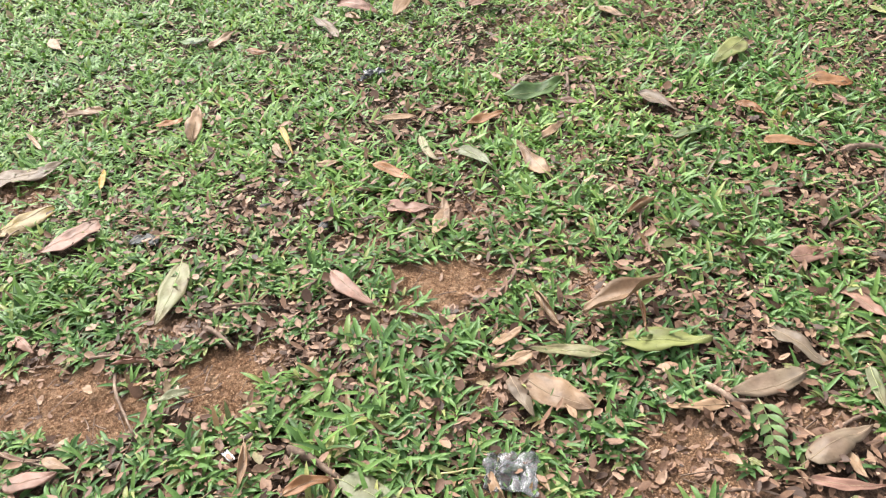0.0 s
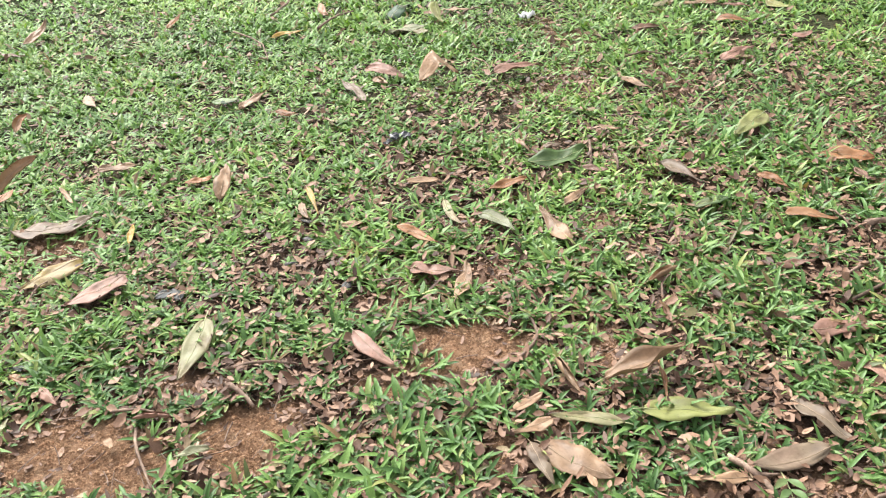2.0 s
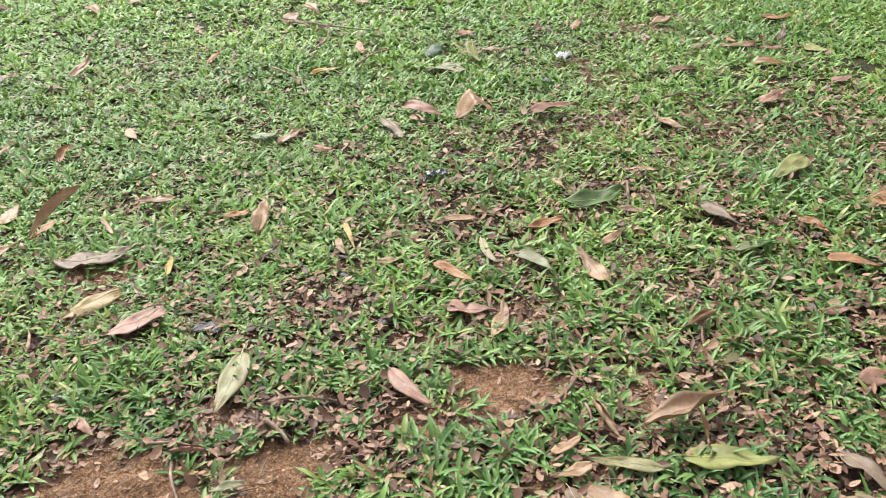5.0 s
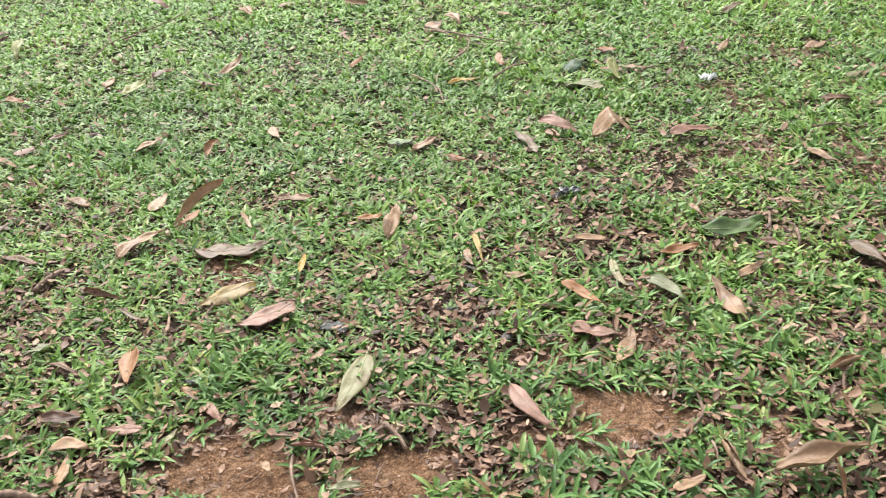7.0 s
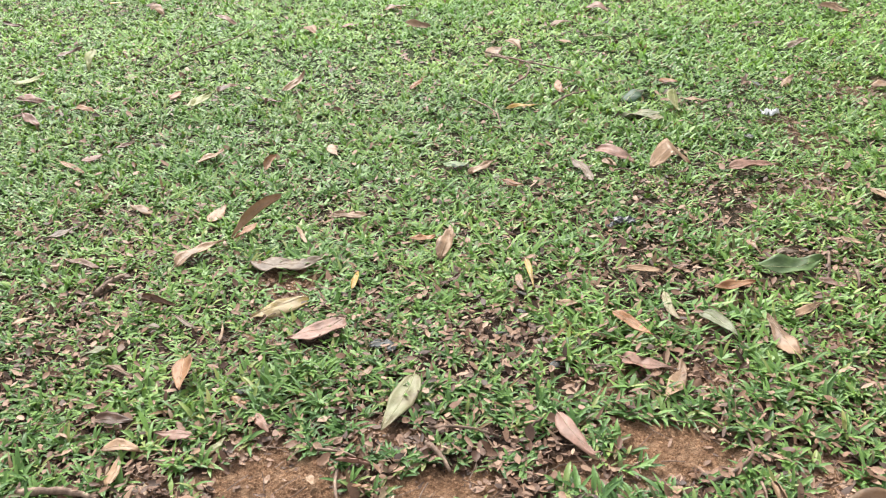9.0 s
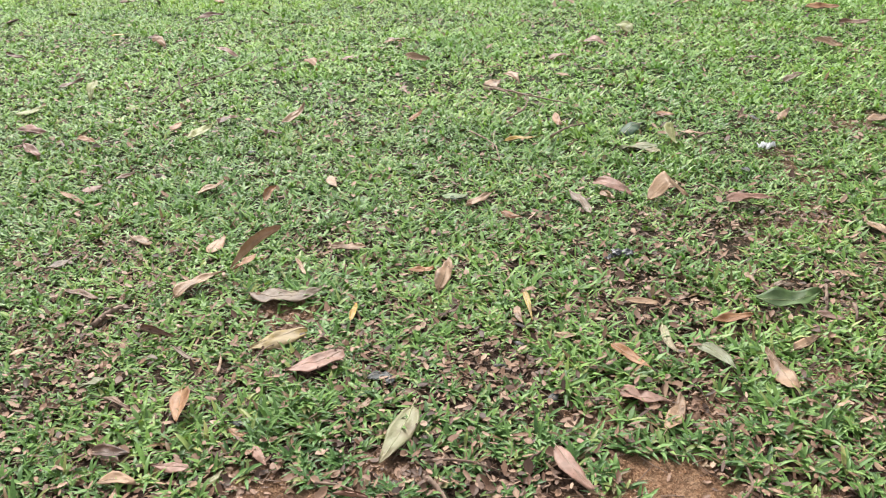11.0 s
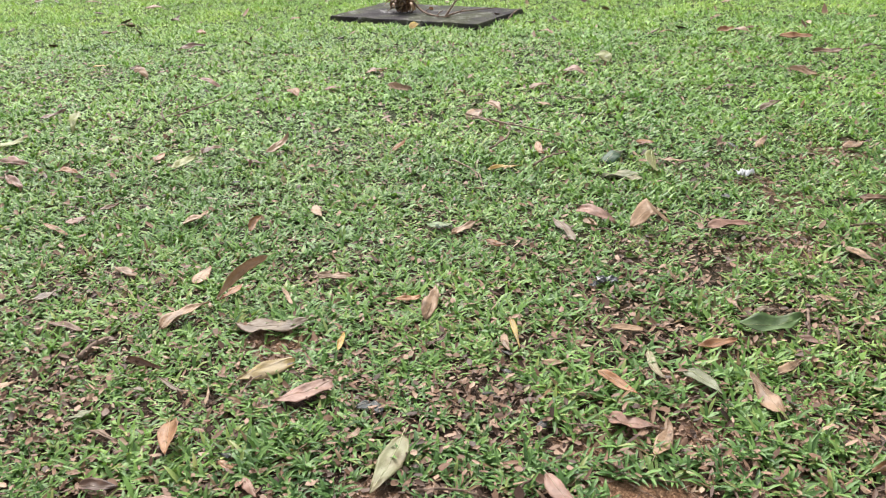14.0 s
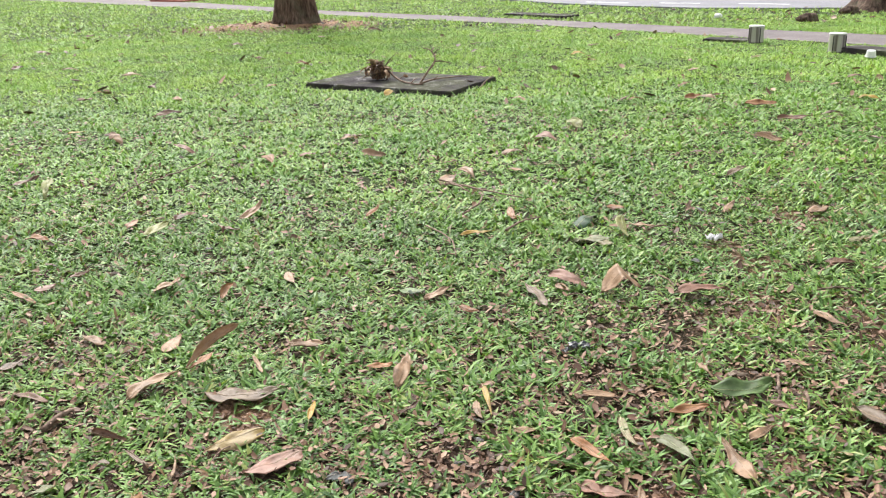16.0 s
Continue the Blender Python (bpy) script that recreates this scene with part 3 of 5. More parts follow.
def leaf_litter(name, seed, density, x0, x1, y0, y1, reach, size, patchy, label, on_top=0.3):
    """Small dry leaflets strewn in and on the turf, thicker round the bare places."""
    rng = np.random.RandomState(seed)
    x, y = scatter(rng, density, x0, x1, y0, y1, reach)
    b = bareness(x, y)
    sparse = np.clip(0.75 - fullness(x, y), 0, 1)
    here = 0.24 + 1.0 * sparse + 0.35 * np.clip(fuzz(x, y, 1.4, 41) + 0.5 * fuzz(x, y, 4.2, 42), 0, 1) + patchy * 1.6 * np.clip(b, 0, 0.5)
    here = here * (1 - 0.93 * np.clip((b - 0.6) / 0.3, 0, 1) * (y < 2.7))
    keep = (rng.rand(len(x)) < here) & off_paving(x, y)
    if y0 < 5:
        keep &= uncovered(x, y)
    x, y = x[keep], y[keep]
    n = len(x)
    L = size * np.where(rng.rand(n) < 0.5, rng.uniform(0.2, 0.6, n), rng.uniform(0.6, 1.5, n))
    W = L * rng.uniform(0.25, 0.62, n)
    a = rng.uniform(0, 2 * math.pi, n)
    z = height(x, y) + 0.002 + (0.010 * rng.rand(n) + 0.024 * rng.rand(n) * (rng.rand(n) < on_top)) * (b[keep] < 0.6)
    tilt = np.clip(rng.normal(0, 0.34, n), -0.8, 0.8)
    roll = np.clip(rng.normal(0, 0.3, n), -0.8, 0.8)
    curl = rng.uniform(-0.4, 0.8, n)
    outline = [(-0.5, 0), (-0.25, 0.38), (0.1, 0.5), (0.38, 0.26), (0.5, 0), (0.38, -0.26), (0.1, -0.5), (-0.25, -0.38)]
    spine = [(-0.22, 0), (0.1, 0), (0.36, 0)]
    pts = np.array(outline + spine)
    torn = 1 + rng.normal(0, 0.13, (n, len(pts)))
    u, v = pts[:, 0][None] * L[:, None] * torn, pts[:, 1][None] * W[:, None] * torn[:, ::-1]
    up = np.tan(tilt)[:, None] * u + np.tan(roll)[:, None] * v + curl[:, None] * (np.abs(v) + 0.5 * np.abs(u) ** 2 / L[:, None])
    co = np.stack([x[:, None] + u * np.cos(a)[:, None] - v * np.sin(a)[:, None], y[:, None] + u * np.sin(a)[:, None] + v * np.cos(a)[:, None], np.maximum(z[:, None] + up, height(x, y)[:, None] + 0.002)], 2)
    tris = np.array([(0, 8, 1), (1, 8, 9), (1, 9, 2), (2, 9, 10), (2, 10, 3), (3, 10, 4), (4, 10, 5), (5, 10, 6), (6, 10, 9), (6, 9, 7), (7, 9, 8), (7, 8, 0)])[:, ::-1]
    faces = (np.arange(n)[:, None, None] * len(pts) + tris[None]).reshape(-1, 3)
    me = mesh_from(name, co.reshape(-1, 3).tolist(), faces.tolist(), LITTER)
    return tagged(new(name, me), label, "leaf litter", kind="stuff")


def twig_litter(seed, count, x0, x1, y0, y1):
    """Fine broken twigs and root ends lying in the turf, too many to tell apart."""
    rng = np.random.RandomState(seed)
    x, y = rng.uniform(x0, x1, count), rng.uniform(y0, y1, count)
    verts, faces = [], []
    for px, py, pz in zip(x, y, height(x, y)):
        a, L, r = rng.uniform(0, 6.28), rng.uniform(0.02, 0.09), rng.uniform(0.0008, 0.0022)
        bow = rng.uniform(-0.2, 0.2)
        for k in (-0.5, 0, 0.5):
            cx, cy = px + L * (k * math.cos(a) - bow * (k * k) * math.sin(a)), py + L * (k * math.sin(a) + bow * k * k * math.cos(a))
            for q in range(3):
                verts.append((cx - r * math.sin(a) * math.cos(q * 2.09), cy + r * math.cos(a) * math.cos(q * 2.09), pz + 0.008 + r * math.sin(q * 2.09) + 0.006 * (k + 0.5)))
        o = len(verts) - 9
        for i in (0, 3):
            for q in range(3):
                faces.append((o + i + q, o + i + (q + 1) % 3, o + i + 3 + (q + 1) % 3, o + i + 3 + q))
    return tagged(new("twig_litter", mesh_from("twig_litter", verts, faces, TWIG)), "fine broken brown twigs strewn in the turf", "twig litter", kind="stuff")


def soil_crumbs(seed, count, x0, x1, y0, y1):
    """Loose clods and grit on the bare earth."""
    rng = np.random.RandomState(seed)
    x, y = rng.uniform(x0, x1, count), rng.uniform(y0, y1, count)
    keep = bareness(x, y) > rng.uniform(0.25, 1.0, count)
    x, y = x[keep], y[keep]
    n = len(x)
    r = 0.0008 + 0.0028 * rng.rand(n) ** 3.2
    octa = np.array([(1, 0, 0), (0, 1, 0), (-1, 0, 0), (0, -1, 0), (0, 0, 0.8), (0, 0, -0.8)])
    co = np.stack([x, y, height(x, y) + r * 0.4], 1)[:, None] + octa[None] * r[:, None, None] * rng.uniform(0.6, 1.3, (n, 6, 1))
    tri = np.array([(0, 1, 4), (1, 2, 4), (2, 3, 4), (3, 0, 4)])
    faces = (np.arange(n)[:, None, None] * 6 + tri[None]).reshape(-1, 3)
    me = mesh_from("soil_crumbs", co.reshape(-1, 3).tolist(), faces.tolist(), CRUMB, False)
    return tagged(new("soil_crumbs", me), "loose sandy red-brown crumbs of earth", "soil", kind="stuff")


# ---- fallen leaves ----
SAY = {"tan": "dry tan mango leaf", "pink": "dry pinkish-brown leaf", "orange": "dry orange-brown leaf", "brown": "dark brown withered leaf",
       "grey": "dull grey-brown withered leaf", "pale": "pale straw-coloured fallen leaf", "yellow": "yellow fallen leaf",
       "lime": "yellow-green fallen leaf", "green": "green fallen leaf", "dull": "dull grey-green fallen leaf", "deep": "dark green fallen leaf", "slate": "dark slate-grey rotting leaf", "olive": "olive-yellow turning leaf"}
FORM = {"flat": "lying flat on the grass", "cupped": "with curled edges in the grass", "rolled": "rolled into a tube",
        "bent": "bent over on the grass", "upright": "tipped up in the grass", "tent": "folded into a tent on the grass", "folded": "half folded on the grass"}
leaf_count = 0


def fallen_leaf(x, y, heading, length, width, tone, form="flat", lift=0.028, rise=0.0):
    """One fallen leaf: a thin curling blade with a raised midrib that runs on into a stalk."""
    global leaf_count
    leaf_count += 1
    rng = random.Random(leaf_count * 17)
    nu, nv = 18, 8
    cup = {"flat": 0.14, "cupped": 0.55, "rolled": 2.3, "bent": 0.30, "upright": 1.2, "tent": 0.25, "folded": 1.25}[form] * rng.uniform(0.75, 1.25)
    if width / length < 0.17 and form == "flat":
        cup = 0.6
    arch = {"flat": 0.03, "cupped": 0.035, "rolled": 0.03, "bent": 0.12, "upright": 0.08, "tent": 0.52, "folded": 0.03}[form] * rng.uniform(0.7, 1.15) * (1 if form in ("bent", "tent") else rng.choice((-1, 1)))
    sway = rng.uniform(-0.07, 0.07)
    twist = rng.uniform(-0.3, 0.3) + (0.3 if form == "upright" else 0)
    facing = 1 if math.cos(radians(heading)) > 0 else -1
    lean = rng.uniform(-0.16, 0.16) + facing * (0.75 if form == "upright" else -0.25 if form == "folded" else 0.3 if rise else 0.06)
    uneven = (rng.uniform(0.5, 1.5), rng.uniform(0.5, 1.5))
    hook = rng.choice((0, 0, 0.5, -0.3, 1.0)) * rng.uniform(0.4, 1.0)
    belly = rng.uniform(0.42, 0.56)
    full = rng.uniform(0.36, 0.52)
    wave, phase = rng.uniform(0.02, 0.09), rng.uniform(0, 6)
    torn = rng.choice((-1, 1)) * rng.uniform(0.3, 0.8) if tone in ("tan", "pink", "brown", "grey") and rng.random() < 0.25 and length > 0.1 else 0
    flip = -1 if (form in ("flat", "bent") and rng.random() < 0.4) else 1
    if form == "rolled":
        width *= 1.9

    def spine(u):
        tip = max(u - 0.62, 0) / 0.38
        return Vector(((u - 0.5) * length, sway * length * math.sin(math.pi * u) + 0.05 * hook * length * tip ** 2, arch * length * (1 - abs(2 * u - 1) if form == "tent" else math.sin(math.pi * u)) + 0.09 * hook * length * tip ** 2))

    top = []
    for i in range(nu + 1):
        u = i / nu
        p = u ** (math.log(0.5) / math.log(belly))
        half = 0.5 * width * max(math.sin(math.pi * min(max(p, 0), 1)), 0.0) ** full * (1 - 0.3 * u * u) + 0.0006
        half *= 1 + 0.07 * math.sin(7 * u + phase) + rng.uniform(-0.03, 0.03)
        sides = [1 + 0.10 * noise.noise(Vector((u * 3.2, leaf_count * 1.7, k * 9.0))) + 0.10 * noise.noise(Vector((u * 13, leaf_count * 0.9, k * 5.0))) for k in (0, 1)]
        if torn:
            sides[torn > 0] *= 1 - 0.35 * math.exp(-((u - abs(torn)) / 0.06) ** 2)
        for j in range(nv + 1):
            v = j / nv * 2 - 1
            a = cup * uneven[v > 0] * abs(v) * (0.7 + 0.3 * math.sin(math.pi * u + phase * 0.3))
            r = half / max(cup, 1e-3)
            off = sides[v > 0] * math.copysign(r * math.sin(a), v) * (1 + 0.07 * math.sin(5 * u + phase * (2 if v > 0 else 3)))
            up = flip * r * (1 - math.cos(a)) + wave * length * 0.35 * abs(v) ** 2 * math.sin(11 * u + phase + (2 if v > 0 else 0))
            up += 0.10 * width * noise.noise(Vector((u * 5 + leaf_count * 3.1, v * 1.6, 0.5)))
            tw = lean + twist * (u - 0.5)
            top.append(spine(u) + Vector((0, off * math.cos(tw) - up * math.sin(tw), off * math.sin(tw) + up * math.cos(tw))))
    low = min(p.z for p in top)
    mid = sorted(p.z for p in top)[len(top) // 4]
    base = -mid if form in ("flat", "bent") else -low
    top = [p + Vector((0, 0, base)) for p in top]
    n = len(top)
    verts = top + [p - Vector((0, 0, 0.0007)) for p in top]
    faces, w = [], nv + 1
    for i in range(nu):
        for j in range(nv):
            a = i * w + j
            faces += [(a, a + w, a + w + 1, a + 1), (n + a, n + a + 1, n + a + w + 1, n + a + w)]
    rim = [j for j in range(nv)] + [i * w + nv for i in range(nu)] + [nu * w + nv - j for j in range(nv)] + [(nu - i) * w for i in range(nu)]
    for k, a in enumerate(rim):
        b = rim[(k + 1) % len(rim)]
        faces.append((a, b, n + b, n + a))
    if not rise and form in ("flat", "bent", "cupped") and y < 5:
        COVERED.append((x, y, heading, length, width))
    leaf = new("fallen_leaf", mesh_from("fallen_leaf", verts, faces, LEAF[tone]))
    ribs = [top[i * w + nv // 2] + Vector((0, 0, 0.0006)) for i in range(nu + 1)]
    out = (ribs[0] - ribs[1]).normalized()
    stalk = [ribs[0] + out * length * k for k in (0.13, 0.07)]
    stalk[0].z, stalk[1].z = max(stalk[0].z - 0.006, -0.01), max(stalk[1].z - 0.002, -0.008)
    size = 0.0008 * (length / 0.18) ** 0.5
    rib_wood = STALK_GREEN if tone in ("green", "deep", "lime", "pale", "dull") else STALK
    part("midrib", tube_mesh("midrib", ribs, [size * (1.1 - 0.9 * k / nu) for k in range(nu + 1)], rib_wood, 5), leaf)
    part("stalk", tube_mesh("stalk", stalk + ribs[:1], [size * 1.5, size * 1.25, size * 1.15], rib_wood, 5), leaf)
    leaf.matrix_world = pose(x, y, float(height(np.array([x]), np.array([y]))[0]) + lift + abs(rise) / 2, rng.uniform(-4, 4), rng.uniform(-4, 4) if not rise else -math.degrees(math.asin(max(-0.95, min(0.95, rise / length)))), heading)
    size_word = "large" if length > 0.2 else "small" if length < 0.1 else "medium-sized"
    return tagged(leaf, f"{size_word} {SAY[tone]} {FORM[form]}", "leaf", "fallen leaves")


fallen_leaf(-0.029, 3.502, 50, 0.178, 0.070, "tan")
fallen_leaf(-0.138, 3.522, -18, 0.123, 0.052, "green")
fallen_leaf(0.097, 3.308, -36, 0.096, 0.040, "orange")
fallen_leaf(-0.516, 2.997, 4, 0.156, 0.056, "tan", "cupped")
fallen_leaf(-0.238, 2.805, 11, 0.096, 0.035, "orange", "cupped")
fallen_leaf(-0.153, 2.771, 78, 0.208, 0.071, "tan", "bent", rise=0.025)
fallen_leaf(0.103, 2.482, -85, 0.126, 0.040, "tan")
fallen_leaf(0.133, 2.537, -84, 0.189, 0.030, "yellow", "cupped")
fallen_leaf(-0.439, 2.497, 86, 0.112, 0.022, "yellow", "cupped")
fallen_leaf(-0.660, 2.348, -137, 0.215, 0.080, "olive")
fallen_leaf(-0.517, 2.205, -142, 0.195, 0.092, "pink")
fallen_leaf(-0.121, 2.517, 52, 0.128, 0.028, "brown", "cupped")
fallen_leaf(0.505, 2.553, -7, 0.109, 0.039, "tan", "cupped")
fallen_leaf(0.554, 2.322, -85, 0.175, 0.035, "pale")
fallen_leaf(0.418, 2.214, -55, 0.168, 0.041, "orange", "cupped")
fallen_leaf(0.342, 2.235, 55, 0.073, 0.026, "tan", "cupped")
fallen_leaf(0.434, 2.030, -20, 0.148, 0.062, "pink")
fallen_leaf(0.498, 1.960, 66, 0.186, 0.039, "tan")
fallen_leaf(0.240, 2.349, -7, 0.070, 0.029, "tan")
fallen_leaf(-0.680, 2.831, -64, 0.155, 0.020, "tan", "cupped")
fallen_leaf(-0.700, 3.716, -68, 0.145, 0.041, "tan")
fallen_leaf(0.977, 2.549, 10, 0.225, 0.085, "green", "cupped", lift=0.040)
fallen_leaf(1.081, 2.459, -48, 0.094, 0.039, "pink")
fallen_leaf(0.775, 2.447, 16, 0.146, 0.048, "orange", "cupped")
fallen_leaf(0.965, 2.305, 38, 0.154, 0.039, "tan")
fallen_leaf(0.676, 2.228, -61, 0.158, 0.053, "dull")
fallen_leaf(0.834, 2.157, 98, 0.200, 0.055, "tan")
fallen_leaf(1.723, 2.590, -148, 0.207, 0.070, "lime", rise=-0.015)
fallen_leaf(1.901, 2.272, -34, 0.169, 0.071, "orange")
fallen_leaf(1.326, 2.337, -70, 0.188, 0.068, "grey", "cupped")
fallen_leaf(1.357, 2.135, 7, 0.167, 0.070, "green")
fallen_leaf(1.584, 2.197, -66, 0.122, 0.044, "orange", "cupped")
fallen_leaf(1.569, 1.955, -29, 0.150, 0.054, "orange", "cupped")
fallen_leaf(1.513, 3.112, -73, 0.173, 0.059, "tan", "cupped")
fallen_leaf(1.031, 1.812, 22, 0.111, 0.039, "tan", "rolled")
fallen_leaf(1.348, 1.817, -26, 0.060, 0.025, "tan")
fallen_leaf(1.393, 1.748, -9, 0.111, 0.047, "pink")
fallen_leaf(1.301, 1.773, -14, 0.054, 0.023, "tan")
fallen_leaf(0.908, 2.731, -70, 0.075, 0.032, "tan")
fallen_leaf(2.437, 2.733, -84, 0.094, 0.039, "lime")
fallen_leaf(1.245, 2.742, -51, 0.081, 0.034, "tan")
fallen_leaf(1.016, 2.686, -14, 0.060, 0.025, "grey")
fallen_leaf(1.871, 2.148, -94, 0.083, 0.035, "pink")
fallen_leaf(-0.245, 1.852, -107, 0.262, 0.064, "pale")
fallen_leaf(0.208, 1.716, -64, 0.175, 0.043, "pink")
fallen_leaf(-0.580, 1.765, -56, 0.087, 0.026, "pink")
fallen_leaf(-0.328, 1.611, 169, 0.091, 0.023, "pink", "rolled")
fallen_leaf(-0.422, 1.558, -59, 0.040, 0.017, "tan")
fallen_leaf(-0.235, 1.464, -172, 0.080, 0.022, "dull", "cupped")
fallen_leaf(-0.517, 1.328, -5, 0.110, 0.040, "pink")
fallen_leaf(-0.099, 1.225, -100, 0.121, 0.025, "tan", "rolled")
fallen_leaf(0.021, 1.131, 10, 0.097, 0.031, "orange", "cupped")
fallen_leaf(0.137, 1.087, -43, 0.142, 0.059, "dull")
fallen_leaf(0.111, 1.268, -8, 0.056, 0.019, "pink")
fallen_leaf(-0.465, 1.347, -35, 0.073, 0.025, "tan")
fallen_leaf(-0.546, 1.396, -31, 0.119, 0.018, "brown", "cupped")
fallen_leaf(-0.306, 1.531, 4, 0.027, 0.011, "orange")
fallen_leaf(0.817, 1.449, 6, 0.215, 0.066, "tan", "folded", rise=0.045)
fallen_leaf(0.843, 1.412, 75, 0.132, 0.021, "orange", "upright")
fallen_leaf(0.850, 1.293, -20, 0.205, 0.100, "lime")
fallen_leaf(0.626, 1.325, 158, 0.165, 0.056, "pale")
fallen_leaf(0.520, 1.417, 21, 0.087, 0.037, "tan")
fallen_leaf(0.507, 1.342, -169, 0.100, 0.042, "tan")
fallen_leaf(0.490, 1.236, -86, 0.130, 0.055, "grey", "bent")
fallen_leaf(0.567, 1.222, -50, 0.180, 0.070, "tan")
fallen_leaf(0.637, 1.482, -82, 0.126, 0.024, "tan", "rolled")
fallen_leaf(0.987, 1.106, -177, 0.190, 0.067, "grey")
fallen_leaf(1.114, 1.194, -75, 0.165, 0.048, "grey", "bent")
fallen_leaf(1.323, 1.276, -79, 0.158, 0.059, "pink")
fallen_leaf(1.336, 1.452, -8, 0.143, 0.048, "pink")
fallen_leaf(1.034, 0.920, 8, 0.160, 0.068, "grey", "bent")
fallen_leaf(0.992, 0.838, -24, 0.142, 0.045, "pink", "cupped")
fallen_leaf(1.034, 0.868, -99, 0.067, 0.028, "tan")
fallen_leaf(1.190, 1.021, -110, 0.135, 0.036, "dull")
fallen_leaf(0.859, 0.931, -65, 0.033, 0.014, "lime")
fallen_leaf(0.372, 1.032, 93, 0.078, 0.028, "tan", "rolled")
fallen_leaf(0.833, 1.095, 167, 0.098, 0.025, "tan")
fallen_leaf(0.784, 1.111, -30, 0.039, 0.017, "tan")
fallen_leaf(0.679, 1.168, -43, 0.031, 0.013, "pink")
fallen_leaf(0.574, 1.163, 100, 0.044, 0.019, "tan")
fallen_leaf(1.284, 1.223, 115, 0.054, 0.023, "tan")
fallen_leaf(1.549, 1.534, -57, 0.064, 0.027, "pink")
fallen_leaf(1.538, 1.612, -58, 0.052, 0.022, "tan")
fallen_leaf(2.272, 3.995, -2, 0.250, 0.090, "tan", "cupped")
fallen_leaf(2.687, 4.393, 3, 0.220, 0.092, "orange")
fallen_leaf(2.247, 3.689, -35, 0.149, 0.063, "orange", "bent")
fallen_leaf(1.824, 3.731, 1, 0.146, 0.052, "brown", "cupped")
fallen_leaf(2.041, 3.256, 19, 0.207, 0.070, "pink", rise=0.017)
fallen_leaf(2.565, 3.819, -75, 0.141, 0.059, "lime")
fallen_leaf(2.056, 4.052, 33, 0.143, 0.060, "pale")
fallen_leaf(2.532, 4.097, 53, 0.206, 0.048, "grey", rise=0.022)
fallen_leaf(2.251, 4.105, 83, 0.121, 0.043, "orange")
fallen_leaf(2.382, 3.897, -34, 0.143, 0.060, "pink")
fallen_leaf(2.436, 3.389, 14, 0.114, 0.048, "pink")
fallen_leaf(2.082, 4.580, 40, 0.197, 0.059, "tan")
fallen_leaf(-1.923, 6.424, 157, 0.205, 0.070, "pink", "bent", rise=0.054)
fallen_leaf(-2.592, 6.889, -48, 0.203, 0.069, "tan", "bent", rise=-0.043)
fallen_leaf(-3.527, 6.431, -9, 0.209, 0.071, "brown", "cupped", rise=-0.031)
fallen_leaf(-2.758, 5.606, 63, 0.233, 0.084, "brown", "cupped")
fallen_leaf(-2.488, 5.308, -75, 0.250, 0.090, "lime", "bent", rise=-0.074)
fallen_leaf(-2.726, 4.986, 55, 0.206, 0.086, "lime")
fallen_leaf(-2.518, 4.560, -17, 0.208, 0.071, "pink", rise=-0.017)
fallen_leaf(-2.362, 4.233, -42, 0.207, 0.070, "pink", rise=-0.017)
fallen_leaf(-2.143, 4.361, -20, 0.166, 0.060, "orange", "cupped")
fallen_leaf(-1.546, 4.472, -114, 0.207, 0.071, "lime", rise=-0.014)
fallen_leaf(-1.452, 4.720, 61, 0.179, 0.065, "brown", "cupped")
fallen_leaf(-1.725, 4.633, 85, 0.157, 0.055, "orange")
fallen_leaf(-1.071, 4.701, 57, 0.210, 0.071, "tan", "cupped", rise=0.054)
fallen_leaf(-1.156, 4.481, -30, 0.155, 0.056, "pink", "cupped")
fallen_leaf(-1.242, 3.640, 59, 0.158, 0.057, "tan", "cupped")
fallen_leaf(-0.960, 3.576, 84, 0.170, 0.042, "orange", "upright")
fallen_leaf(-1.711, 3.830, 47, 0.100, 0.036, "brown", "cupped")
fallen_leaf(-1.851, 3.545, -39, 0.223, 0.037, "orange", "cupped")
fallen_leaf(-1.368, 3.080, -41, 0.159, 0.038, "tan")
fallen_leaf(-0.849, 2.879, -152, 0.241, 0.060, "tan", "upright", rise=-0.123)
fallen_leaf(-1.053, 3.052, 80, 0.148, 0.059, "tan")
fallen_leaf(-1.014, 2.695, 52, 0.210, 0.056, "tan", "cupped")
fallen_leaf(-1.604, 2.897, 58, 0.169, 0.048, "grey")
fallen_leaf(-0.391, 4.759, 70, 0.210, 0.071, "orange", rise=0.012)
fallen_leaf(-0.979, 6.227, 3, 0.109, 0.046, "pink", "bent")
fallen_leaf(-1.236, 6.089, -60, 0.203, 0.069, "orange", "bent", rise=-0.017)
fallen_leaf(-0.480, 6.106, 4, 0.180, 0.060, "tan", "cupped", rise=-0.035)
fallen_leaf(-0.716, 6.841, -7, 0.157, 0.066, "brown", "bent")
fallen_leaf(-0.119, 3.510, 31, 0.084, 0.035, "deep")
fallen_leaf(0.050, 5.412, 61, 0.210, 0.088, "tan", "bent")
fallen_leaf(0.164, 5.556, -61, 0.208, 0.071, "tan", "bent", rise=-0.023)
fallen_leaf(0.526, 6.157, 36, 0.206, 0.086, "tan", "bent")
fallen_leaf(0.501, 5.626, -45, 0.141, 0.059, "tan", "bent")
fallen_leaf(0.740, 5.708, -30, 0.146, 0.061, "lime", "bent")
fallen_leaf(0.388, 4.579, -84, 0.205, 0.063, "orange", rise=-0.021)
fallen_leaf(0.182, 4.291, 2, 0.181, 0.065, "yellow", "cupped")
fallen_leaf(0.777, 4.453, 54, 0.232, 0.097, "deep", "bent")
